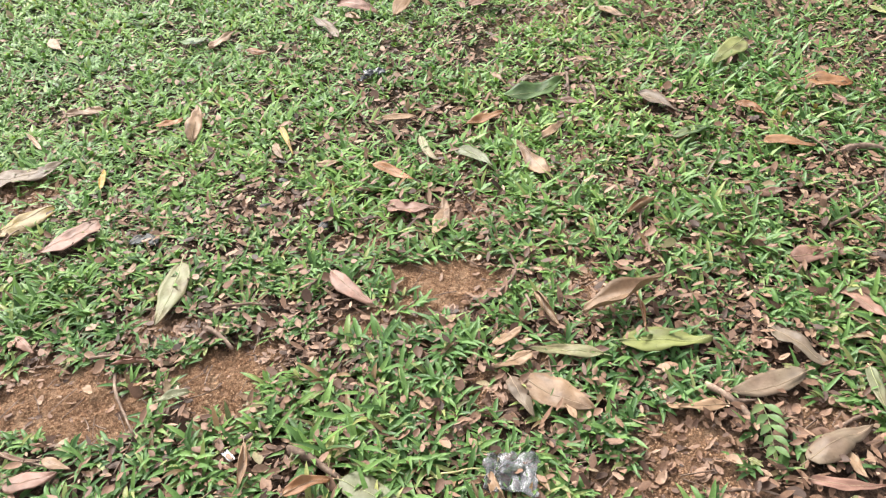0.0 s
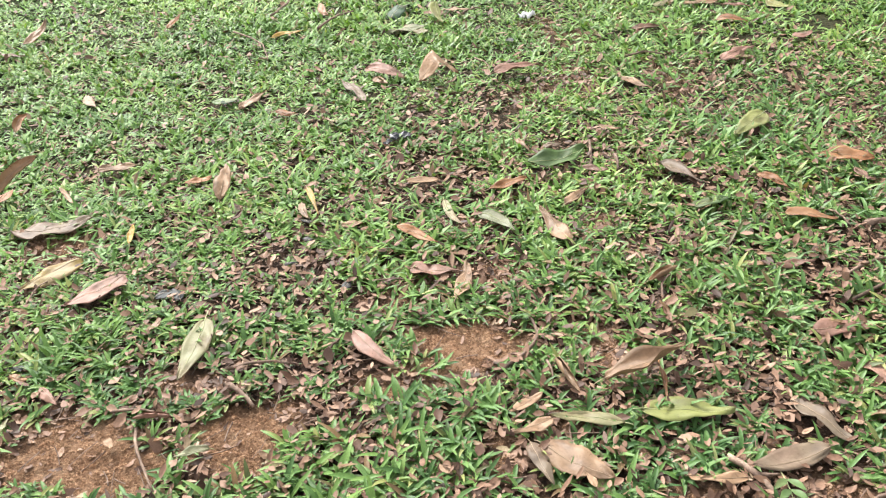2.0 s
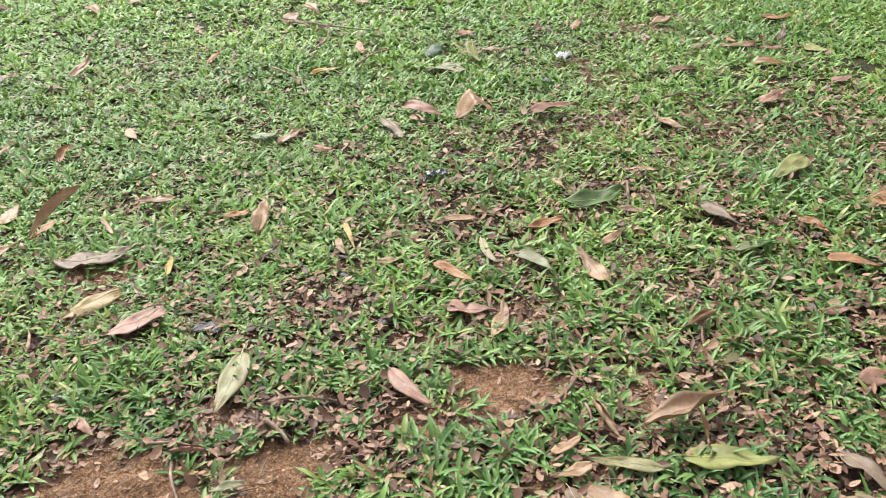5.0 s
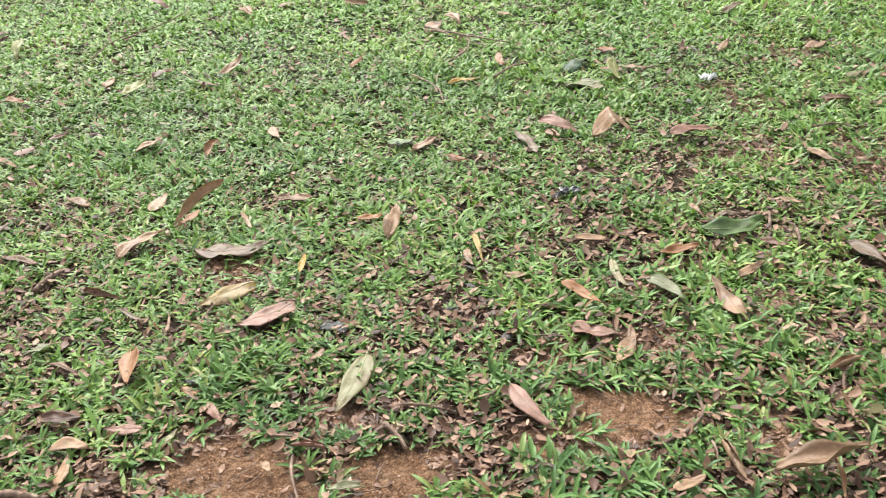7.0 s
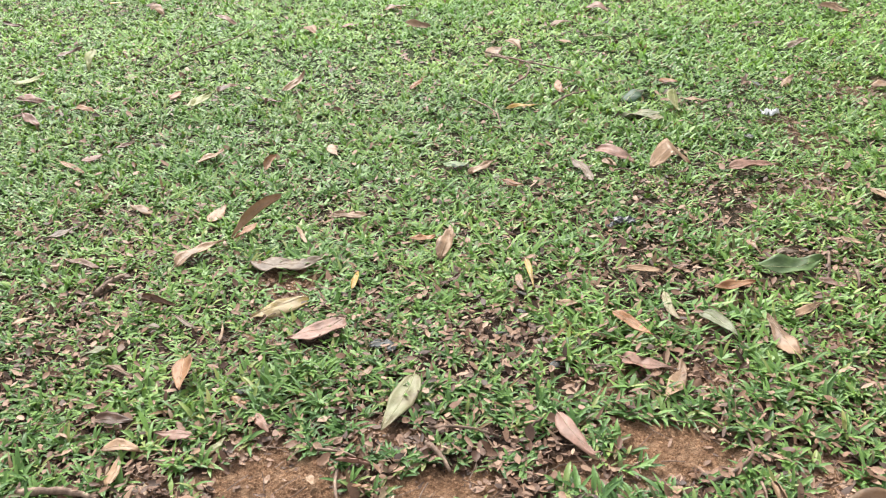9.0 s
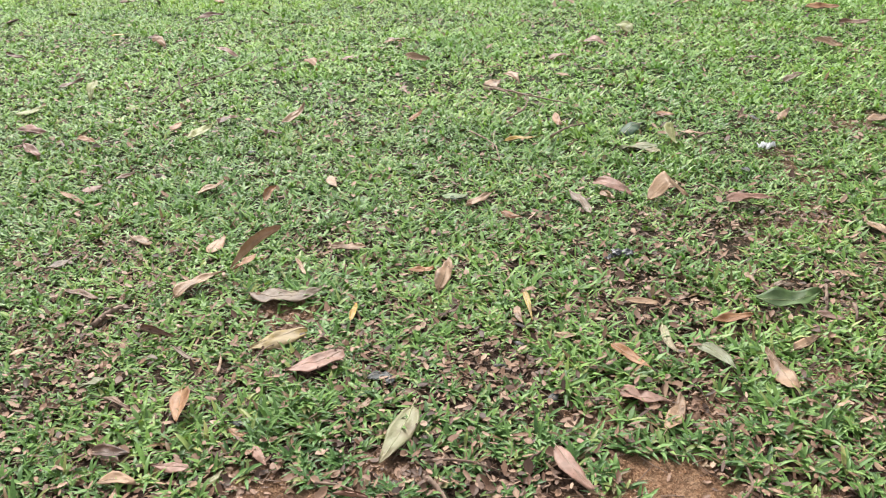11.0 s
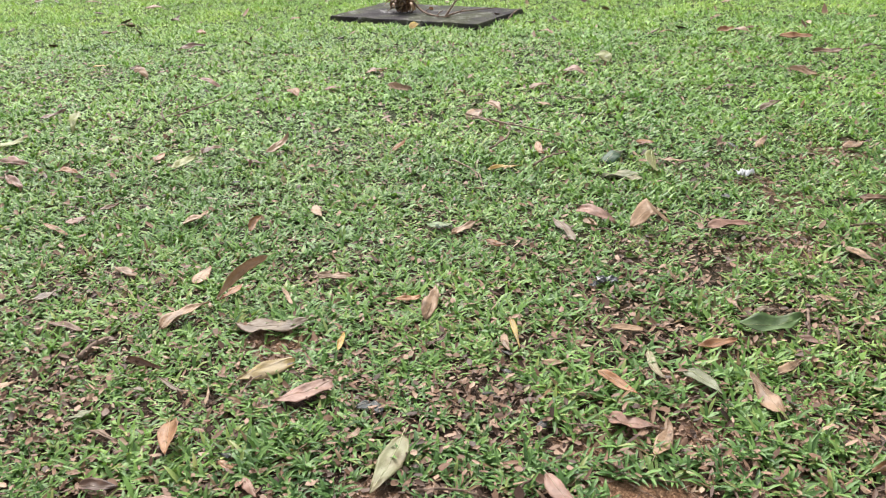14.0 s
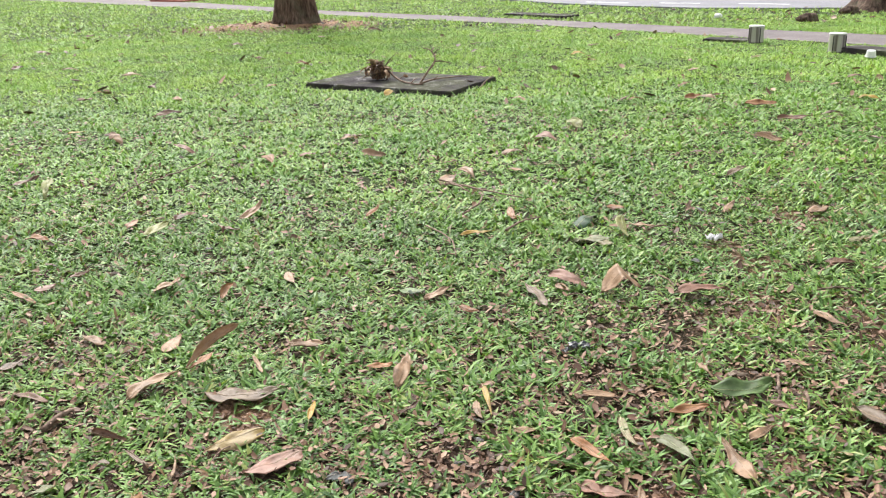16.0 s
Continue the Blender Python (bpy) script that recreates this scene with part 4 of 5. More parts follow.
fallen_leaf(0.748, 4.139, -173, 0.191, 0.080, "dull")
fallen_leaf(0.942, 4.264, -92, 0.208, 0.062, "lime", rise=-0.047)
fallen_leaf(0.983, 4.706, -4, 0.099, 0.042, "orange")
fallen_leaf(1.055, 4.374, -21, 0.133, 0.056, "tan")
fallen_leaf(1.610, 4.644, 57, 0.207, 0.070, "tan")
fallen_leaf(1.381, 4.670, 69, 0.209, 0.037, "brown", "upright", rise=0.010)
fallen_leaf(0.555, 3.593, -41, 0.209, 0.071, "pink", "bent", rise=-0.019)
fallen_leaf(0.766, 3.467, 6, 0.178, 0.100, "tan", "tent")
fallen_leaf(1.099, 3.427, 11, 0.217, 0.078, "pink", "cupped")
fallen_leaf(0.524, 3.531, -62, 0.092, 0.039, "tan")
fallen_leaf(2.428, 6.317, -43, 0.207, 0.070, "tan", "cupped", rise=-0.029)
fallen_leaf(1.820, 5.993, -23, 0.116, 0.049, "brown", "bent")
fallen_leaf(1.911, 5.430, 38, 0.207, 0.070, "grey", "bent", rise=0.021)
fallen_leaf(0.809, 6.545, -38, 0.207, 0.071, "pink", "bent", rise=-0.010)
fallen_leaf(-0.696, 2.633, 1, 0.255, 0.085, "grey", lift=0.022)
fallen_leaf(-1.156, 2.094, -145, 0.080, 0.034, "dull")
fallen_leaf(-1.051, 1.997, -34, 0.138, 0.038, "brown", "bent")
fallen_leaf(-0.853, 1.957, -78, 0.185, 0.062, "orange", "cupped", lift=0.035)
fallen_leaf(-0.970, 1.771, -5, 0.113, 0.040, "brown", "cupped")
fallen_leaf(-0.800, 1.721, 175, 0.099, 0.041, "pink")
fallen_leaf(-0.912, 1.662, 4, 0.094, 0.040, "tan", "bent")
fallen_leaf(-0.895, 1.579, 95, 0.098, 0.036, "tan")
fallen_leaf(-0.677, 1.691, 57, 0.051, 0.020, "pale")
fallen_leaf(-0.917, 2.234, -39, 0.145, 0.026, "grey", "cupped")
fallen_leaf(-1.025, 2.223, -19, 0.051, 0.021, "grey")
fallen_leaf(-0.806, 2.198, 99, 0.096, 0.019, "tan")
fallen_leaf(-1.055, 2.367, -28, 0.157, 0.027, "brown", "rolled")
fallen_leaf(-1.414, 2.631, -26, 0.160, 0.038, "brown", "cupped")
fallen_leaf(-0.968, 2.469, -9, 0.080, 0.029, "brown", "cupped")
fallen_leaf(-0.664, 1.853, -36, 0.058, 0.024, "orange")
fallen_leaf(-1.449, 2.262, 45, 0.069, 0.029, "tan")
fallen_leaf(0.390, 3.420, -72, 0.234, 0.047, "grey")
fallen_leaf(-5.614, 11.780, 66, 0.206, 0.070, "brown", "cupped", rise=0.018)
fallen_leaf(-4.785, 11.480, 11, 0.206, 0.070, "tan", "bent", rise=-0.025)
fallen_leaf(-3.651, 8.981, 42, 0.175, 0.063, "brown", "cupped")
fallen_leaf(-3.711, 9.519, 58, 0.124, 0.052, "orange", "bent")
fallen_leaf(-2.498, 7.992, 17, 0.238, 0.081, "brown", "cupped", rise=0.018)
fallen_leaf(-2.674, 8.895, -48, 0.209, 0.071, "orange", "bent", rise=-0.012)
fallen_leaf(-3.078, 7.290, 24, 0.134, 0.048, "yellow", "cupped")
fallen_leaf(-2.639, 6.931, -33, 0.205, 0.070, "brown", "bent", rise=-0.046)
fallen_leaf(-0.721, 6.778, 24, 0.164, 0.069, "orange", "bent")
fallen_leaf(1.869, 8.219, 11, 0.183, 0.077, "orange", "bent")
fallen_leaf(2.390, 8.170, 30, 0.204, 0.069, "orange", "cupped", rise=0.021)
fallen_leaf(2.545, 8.157, -54, 0.209, 0.071, "tan", "bent", rise=-0.018)
fallen_leaf(2.883, 7.751, -19, 0.273, 0.093, "orange", "cupped")
fallen_leaf(2.895, 6.997, -23, 0.277, 0.094, "brown", "cupped", rise=0.032)
fallen_leaf(2.407, 6.237, -22, 0.214, 0.073, "tan", "cupped", rise=-0.043)
fallen_leaf(3.961, 7.954, -26, 0.207, 0.087, "yellow", "bent")
fallen_leaf(3.300, 7.253, 6, 0.210, 0.071, "grey", "bent", rise=0.014)
fallen_leaf(3.212, 6.306, -71, 0.133, 0.048, "brown", "cupped")
fallen_leaf(0.986, 4.697, -24, 0.103, 0.043, "pink")
fallen_leaf(1.825, 3.715, 22, 0.136, 0.049, "brown", "cupped")
fallen_leaf(0.998, 2.688, 29, 0.055, 0.023, "grey")
fallen_leaf(0.801, 4.098, 142, 0.110, 0.046, "pale")
fallen_leaf(-4.469, 12.315, 141, 0.208, 0.071, "brown", "bent")
fallen_leaf(-3.762, 10.800, 18, 0.242, 0.082, "tan", "bent", rise=-0.023)
fallen_leaf(-1.762, 11.508, -28, 0.208, 0.071, "orange", "bent", rise=-0.021)
fallen_leaf(-6.348, 16.304, 48, 0.199, 0.068, "brown", "cupped", rise=0.012)
fallen_leaf(-3.551, 15.436, 10, 0.214, 0.073, "orange", "bent", rise=-0.066)
fallen_leaf(-3.186, 14.133, -18, 0.202, 0.069, "brown", "bent", rise=-0.016)
fallen_leaf(-1.107, 15.908, 2, 0.282, 0.096, "brown", "bent", rise=-0.037)
fallen_leaf(-0.508, 8.932, 63, 0.208, 0.071, "yellow", "bent", rise=0.014)
fallen_leaf(-1.857, 9.705, 29, 0.130, 0.055, "orange", "bent")
fallen_leaf(-3.215, 9.834, -53, 0.178, 0.075, "brown", "bent")
fallen_leaf(1.884, 11.887, 6, 0.195, 0.082, "yellow", "bent")
fallen_leaf(1.956, 11.198, -68, 0.204, 0.069, "orange", "bent")
fallen_leaf(1.101, 7.049, 120, 0.209, 0.071, "lime", "bent", rise=0.028)
fallen_leaf(3.227, 8.906, -47, 0.124, 0.052, "brown", "bent")
fallen_leaf(3.777, 8.945, -27, 0.135, 0.057, "orange", "bent")
fallen_leaf(2.552, 9.059, 37, 0.201, 0.068, "tan", "bent")
fallen_leaf(0.769, 8.425, 129, 0.195, 0.082, "tan", "bent")
fallen_leaf(4.032, 8.843, 23, 0.138, 0.058, "tan", "bent")
fallen_leaf(4.436, 9.273, 3, 0.184, 0.077, "brown", "bent")
fallen_leaf(2.963, 5.283, -78, 0.150, 0.063, "tan")
fallen_leaf(-1.804, 3.664, 40, 0.099, 0.041, "pink")
fallen_leaf(2.265, 12.887, 31, 0.213, 0.089, "brown", "bent")
fallen_leaf(-6.035, 13.547, 22, 0.235, 0.080, "brown", "bent", rise=-0.041)
fallen_leaf(-0.900, 2.870, -110, 0.135, 0.049, "orange", "cupped")
fallen_leaf(-0.338, 1.979, 62, 0.054, 0.023, "tan")


# ---- sticks and twigs ----
stick_count = 0


def stick(ax, ay, bx, by, thick, bow=0.05, fork=False, lift=0.014, label="thin dead brown twig on the grass"):
    """A dead stick from a to b: knobbly, tapered, a little bowed; forked ones have a side shoot."""
    global stick_count
    stick_count += 1
    rng = random.Random(stick_count * 31)
    a, b = Vector((ax, ay, 0)), Vector((bx, by, 0))
    c, along = (a + b) / 2, b - a
    side = Vector((-along.y, along.x, 0))
    n = 11
    pts = []
    for i in range(n):
        u = i / (n - 1)
        p = along * (u - 0.5) + side * bow * math.sin(math.pi * u) + side * rng.uniform(-0.012, 0.012)
        pts.append(p + Vector((0, 0, 0.010 * math.sin(math.pi * u) + rng.uniform(0, 0.004))))
    ob = new("stick", tube_mesh("stick", pts, [thick * 0.5 * (1.1 - 0.5 * i / (n - 1)) * rng.uniform(0.88, 1.1) for i in range(n)], TWIG, 7, 0.25))
    if fork:
        s = pts[5]
        shoot = [s + (along * 0.30 * k + side * 0.22 * k * k * (1 if fork > 0 else -1)) + Vector((0, 0, 0.012 * k)) for k in (0, 0.25, 0.5, 0.75, 1)]
        part("side_shoot", tube_mesh("side_shoot", shoot, [thick * r for r in (0.36, 0.3, 0.26, 0.2, 0.12)], TWIG, 6, 0.2), ob)
    part("broken_end", tube_mesh("broken_end", [pts[0] - along * 0.008, pts[0] + along * 0.004], [thick * 0.36, thick * 0.6], TWIG, 6, 0.5), ob)
    ob.matrix_world = pose(c.x, c.y, float(height(np.array([c.x]), np.array([c.y]))[0]) + lift + (0.026 if c.y > 3.3 else 0))
    return tagged(ob, label, "stick", "sticks on the lawn")


stick(-0.170, 1.757, 0.020, 1.726, 0.0082, 0.04)
stick(-0.161, 1.699, -0.096, 1.600, 0.0150, 0.02, label="thick dead brown stick lying on the earth")
stick(-0.368, 1.602, -0.317, 1.388, 0.0084, -0.03)
stick(-0.004, 1.251, 0.089, 1.136, 0.0195, 0.03, label="thick dead brown stick lying on the earth")
stick(0.498, 1.563, 0.618, 1.792, 0.0105, -0.24, label="thick dead brown stick lying on the earth")
stick(0.875, 1.154, 0.916, 1.033, 0.0164, 0.03, 1, label="thick dead brown stick lying on the earth")
stick(1.056, 0.967, 1.182, 0.974, 0.0083, 0.03)
stick(1.446, 1.561, 1.781, 1.798, 0.0099, -0.12)
stick(1.639, 2.009, 1.658, 1.893, 0.0071, 0.05)
stick(1.501, 1.673, 1.716, 1.706, 0.0099, 0.03)
stick(1.193, 2.558, 1.159, 2.444, 0.0126, 0.02)
stick(0.991, 1.725, 1.055, 1.817, 0.0080, 0.10)
stick(1.700, 1.888, 1.822, 1.844, 0.0206, 0.03, label="thick dead brown stick lying on the earth")
stick(0.090, 1.744, 0.146, 1.796, 0.0082, 0.02)
stick(0.097, 1.565, 0.230, 1.638, 0.0035, 0.04)
stick(0.243, 2.046, 0.368, 2.021, 0.0050, -0.06)
stick(0.763, 0.900, 0.874, 0.854, 0.0060, 0.03)
stick(0.612, 1.563, 0.600, 1.479, 0.0070, 0.04)
stick(-0.423, 1.669, -0.293, 1.620, 0.0071, 0.02)
stick(-0.590, 1.430, -0.480, 1.352, 0.0066, -0.03)
stick(-0.007, 5.358, 0.474, 4.892, 0.0129, -0.08, -1)
stick(0.114, 4.592, 0.230, 5.030, 0.0122, -0.12)
stick(0.329, 4.285, 0.534, 4.501, 0.0131, 0.03)
stick(-0.082, 4.406, 0.065, 3.911, 0.0089, 0.08)
stick(-1.967, 5.087, -1.899, 5.616, 0.0090, 0.03, label="thick dead brown stick lying on the earth")
stick(-1.902, 5.501, -1.666, 6.302, 0.0095, -0.10)
stick(-1.907, 5.337, -2.171, 6.468, 0.0090, 0.06)
stick(-1.104, 1.517, -0.907, 1.503, 0.0216, 0.02, label="thick dead brown stick lying on the earth")
stick(-1.299, 2.449, -1.245, 2.580, 0.0222, 0.02, label="thick dead brown stick lying on the earth")
stick(0.956, 3.596, 0.991, 3.444, 0.0079, 0.03)
stick(-0.715, 2.196, -0.651, 2.342, 0.0056, 0.05)
stick(1.060, 4.238, 1.168, 4.286, 0.0112, 0.04)
stick(1.148, 2.692, 1.068, 2.462, 0.0127, 0.02)
stick(0.524, 3.397, 0.601, 3.361, 0.0075, 0.03)
stick(0.197, 2.463, 0.286, 2.521, 0.0105, 0.02)
stick(1.586, 3.387, 1.734, 3.345, 0.0081, 0.05)
stick(0.032, 5.273, 0.165, 5.051, 0.0130, 0.04)


# ---- concrete slab with dead branches ----
def inspection_slab():
    slab = new("concrete_slab", box_mesh("concrete_slab", 1.80, 1.10, 0.075, SLAB, 0.008, 0.007, 11))
    slab.matrix_world = pose(-0.41, 9.68, -0.02, 0, 0, -28.2)
    return tagged(slab, "dark stained concrete slab set in the lawn", "slab")


inspection_slab()


def small_leaf(name, length, width, material):
    verts, faces = [], []
    for i in range(7):
        u = i / 6
        h = 0.5 * width * math.sin(math.pi * u) + 0.0004
        for v in (-1, 0, 1):
            verts.append(((u - 0.5) * length, v * h, 0.25 * h * abs(v) + 0.1 * length * math.sin(3 * u)))
    for i in range(6):
        for j in range(2):
            a = i * 3 + j
            faces.append((a, a + 3, a + 4, a + 1))
    return mesh_from(name, verts, faces, material)


def curled_strip(name, length, width, curl, material, rng):
    """A withered leaf that hangs over and rolls in along its length."""
    verts, faces = [], []
    at, a = Vector((0, 0, 0)), radians(70)
    for i in range(10):
        u = i / 9
        h = 0.5 * width * math.sin(math.pi * (0.12 + 0.86 * u)) ** 0.7
        for v in (-1, 0, 1):
            verts.append(at + Vector((-0.8 * h * abs(v) * math.sin(a), v * h, 0.8 * h * abs(v) * math.cos(a))))
        at = at + Vector((math.cos(a), 0, math.sin(a))) * (length / 9)
        a -= curl * (0.6 + 0.8 * u) / 9 + rng.uniform(-0.15, 0.15)
    for i in range(9):
        for k in range(2):
            o = i * 3 + k
            faces.append((o, o + 3, o + 4, o + 1))
    return mesh_from(name, verts, faces, material)


def dead_stump(x, y, turn):
    """The remains of a withered plant: a sheaf of curled dead leaves over a knot of stems."""
    rng = random.Random(5)
    root = new("dead_plant")
    for k in range(16):
        a, spin = rng.uniform(0, 6.28), rng.uniform(-1.6, 1.6)
        reach, h = rng.uniform(0.05, 0.13), rng.uniform(0.05, 0.2)
        sx, sy = rng.uniform(-0.07, 0.07), rng.uniform(-0.05, 0.05)
        pts = []
        for i in range(8):
            u = i / 7
            b = a + spin * u
            pts.append((sx + reach * u * math.cos(b), sy + reach * u * math.sin(b), 0.010 + h * math.sin(u * 2.7) + rng.uniform(-0.006, 0.006)))
        part("stem", tube_mesh("stem", pts, [rng.uniform(0.004, 0.008) * (1.1 - 0.5 * i / 7) for i in range(8)], TWIG, 6, 0.4), root)
    for k in range(44):
        ring = k / 44
        leaf = part("dry_leaf", curled_strip("dry_leaf", rng.uniform(0.13, 0.26), rng.uniform(0.03, 0.06), rng.uniform(2.0, 4.2), LEAF[("brown", "grey", "tan", "grey", "tan")[k % 5]], rng), root)
        leaf.matrix_basis = pose(rng.uniform(-0.07, 0.07), rng.uniform(-0.05, 0.05), 0.01 + rng.uniform(0, 0.06), rng.uniform(-20, 20), rng.uniform(-40, 5), 360 * ring + rng.uniform(-30, 30))
    for d in ((0.20, 0.04, 0.20), (0.16, 0.0, 0.13)):
        d = Vector(d)
        part("shoot", tube_mesh("shoot", [Vector((0.02, 0, 0.08)), Vector((0.02, 0, 0.10)) + d * 0.5 + Vector((0, 0, 0.015)), Vector((0.02, 0, 0.10)) + d], [0.006, 0.005, 0.003], TWIG, 5), root)
    root.matrix_world = pose(x, y, 0.054, 0, 0, turn)
    return tagged(root, "withered brown plant with curled dead leaves on the concrete slab", "dead plant")


dead_stump(-0.66, 9.72, 0)


def slab_branch(thick, label, shoots, *route):
    """A dead branch along a few corners, smoothed, with short side twigs."""
    way = [Vector(p) for p in route]
    o = way[0].copy()
    pts = []
    for i in range(len(way) - 1):
        a, b = way[i], way[i + 1]
        before, after = way[max(i - 1, 0)], way[min(i + 2, len(way) - 1)]
        for k in range(6):
            u = k / 6
            m, q = (b - before) * 0.5, (after - a) * 0.5
            pts.append((2 * u**3 - 3 * u**2 + 1) * a + (u**3 - 2 * u**2 + u) * m + (3 * u**2 - 2 * u**3) * b + (u**3 - u**2) * q - o)
    pts.append(way[-1] - o)
    n = len(pts)
    ob = new("dead_branch", tube_mesh("dead_branch", pts, [thick * (1.05 - 0.65 * i / (n - 1)) for i in range(n)], TWIG, 6, 0.2))
    for k in range(shoots):
        s = pts[int(n * (0.35 + 0.5 * k / max(shoots, 1)))]
        d = Vector((0.07, 0.03 * (-1) ** k, 0.03 + 0.03 * (k % 2)))
        part("twig", tube_mesh("twig", [s, s + d * 0.5 + Vector((0, 0, 0.012)), s + d], [thick * 0.45, thick * 0.35, thick * 0.2], TWIG, 5), ob)
    ob.matrix_world = pose(*o)
    return tagged(ob, label, "branch", "branches on the slab")


fallen_leaf(-0.37, 9.86, 75, 0.13, 0.06, "orange", "upright", lift=0.057)
slab_branch(0.013, "bare dead branch lying across the slab", 2, (-0.55, 9.68, 0.16), (-0.43, 9.52, 0.08), (-0.27, 9.28, 0.068), (-0.16, 9.26, 0.066))
slab_branch(0.012, "pale dead branch arching up off the slab", 2, (-0.20, 9.28, 0.067), (-0.12, 9.30, 0.18), (-0.03, 9.34, 0.31), (-0.08, 9.4, 0.40), (-0.16, 9.44, 0.42))
slab_branch(0.010, "dark dead twig reaching over the slab", 0, (-0.04, 9.33, 0.29), (0.04, 9.34, 0.29), (0.14, 9.36, 0.26))
slab_branch(0.011, "bare dead twig lying along the slab", 1, (-0.19, 9.29, 0.07), (-0.05, 9.42, 0.09), (0.10, 9.60, 0.08), (0.36, 9.80, 0.07))
slab_branch(0.009, "grey dead stick leaning on the slab edge", 0, (0.44, 9.26, 0.01), (0.51, 9.36, 0.07), (0.60, 9.46, 0.11))


# ---- trees ----
def tree(x, y, radius, flare, tall, seed, label, lean=0.0):
    """A trunk with buttressed foot, limbs above and a leafy crown high overhead."""
    rng = random.Random(seed)
    root = new("tree")
    sides, rings = 40, 30
    verts, faces = [], []
    for i in range(rings + 1):
        h = tall * (i / rings) ** 1.7
        spread = radius * (1 - 0.3 * h / tall) + flare * math.exp(-h / 0.22)
        for k in range(sides):
            a = 2 * math.pi * k / sides
            lobe = 1 + 0.13 * math.exp(-h / 0.5) * math.sin(5 * a + seed) + 0.06 * math.sin(3 * a + 1.3 * h + seed) + 0.05 * noise.noise(Vector((math.cos(a) * 2, math.sin(a) * 2, h * 0.7)))
            verts.append((spread * lobe * math.cos(a) + lean * h, spread * lobe * math.sin(a), h - 0.08))
    for i in range(rings):
        for k in range(sides):
            a, b = i * sides + k, i * sides + (k + 1) % sides
            faces.append((a, b, b + sides, a + sides))
    part("trunk", mesh_from("trunk", verts, faces, BARK), root)
    tips = []
    for k in range(7):
        a = 2 * math.pi * k / 7 + rng.uniform(-0.3, 0.3)
        out = rng.uniform(2.2, 3.8)
        s = Vector((lean * tall * 0.9, 0, tall * rng.uniform(0.82, 0.96)))
        pts = [s + Vector((math.cos(a) * out * u, math.sin(a) * out * u, 2.4 * u - 0.5 * u * u)) for u in (0, 0.25, 0.5, 0.75, 1)]
        tips += pts[2:]
        part("limb", tube_mesh("limb", pts, [radius * q for q in (0.38, 0.3, 0.22, 0.15, 0.07)], BARK, 8, 0.1), root)
    r = np.random.RandomState(seed)
    vs, fs = [], []
    for i in range(2600):
        c = tips[r.randint(len(tips))] + Vector(r.normal(0, 0.75, 3).tolist())
        d = Vector(r.normal(0, 1, 3).tolist()).normalized()
        e = d.orthogonal().normalized()
        L, W = r.uniform(0.12, 0.2), r.uniform(0.04, 0.06)
        o = len(vs)
        vs += [c - d * L * 0.5, c + e * W * 0.5, c + d * L * 0.5, c - e * W * 0.5]
        fs.append((o, o + 1, o + 2, o + 3))
    part("crown", mesh_from("crown", vs, fs, LEAF["deep"], False), root, "crown of dark green leaves")
    root.matrix_world = pose(x, y, 0)
    return tagged(root, label, "tree")


tree(-2.80, 17.95, 0.40, 0.12, 4.2, 3, "tall tree with dark furrowed trunk and worn earth round its foot")
tree(9.05, 18.0, 0.55, 0.34, 4.4, 8, "large tree with dark buttressed roots beside the road")


# ---- bollard lights, plates and other things by the footpath ----
def ring_mesh(name, profile, material, sides=36):
    verts, faces = [], []
    for r, z in profile:
        for k in range(sides):
            a = 2 * math.pi * k / sides
            verts.append((r * math.cos(a), r * math.sin(a), z))
    for i in range(len(profile) - 1):
        for k in range(sides):
            a, b = i * sides + k, i * sides + (k + 1) % sides
            faces.append((a, b, b + sides, a + sides))
    faces.append(tuple(range((len(profile) - 1) * sides, len(profile) * sides)))
    return mesh_from(name, verts, faces, material, False)


def bollard():
    b = new("bollard")
    part("body", ring_mesh("body", [(0.105, 0.0), (0.105, 0.225), (0.100, 0.232)], STEEL), b)
    part("cap", ring_mesh("cap", [(0.106, 0.232), (0.109, 0.235), (0.109, 0.244), (0.104, 0.250), (0.04, 0.253)], STEEL_TOP), b, "pale flat steel cap")
    part("base_ring", ring_mesh("base_ring", [(0.120, -0.01), (0.120, 0.012), (0.106, 0.018)], DARK_STEEL), b, "dark base flange")
    for k in range(3):
        f = part("fin", box_mesh("fin", 0.016, 0.010, 0.215, DARK_STEEL, 0.002), b, "dark vertical strip")
        f.matrix_basis = pose(0, 0, 0.004, 0, 0, k * 95 + 185) @ pose(0.106, 0, 0)
    return tagged(b, "short round brushed-steel bollard in the lawn", "bollard", "bollards by the footpath")


first = bollard()
first.matrix_world = pose(4.60, 12.80, 0)
copy_thing(first, pose(5.20, 11.50, 0, 0, 0, 35))


def plate(x, y, turn, long, wide, thick, label, material=SLAB):
    p = new("cover_plate", box_mesh("cover_plate", long, wide, thick, material, 0.006, 0.002))
    p.matrix_world = pose(x, y, 0, 0, 0, turn)
    return tagged(p, label, "cover plate", "cover plates by the footpath")


plate(4.28, 13.08, -37, 0.62, 0.34, 0.045, "flat dark concrete cover beside a bollard")
plate(5.62, 11.15, -58, 0.95, 0.42, 0.075, "flat mossy concrete cover beside a bollard")
plate(2.15, 18.6, -44, 1.6, 0.5, 0.05, "flat weathered concrete cover in the verge")
plate(-8.1, 28.1, -33, 1.6, 0.7, 0.06, "flat red-painted concrete cover beside the footpath", TERRACOTTA)


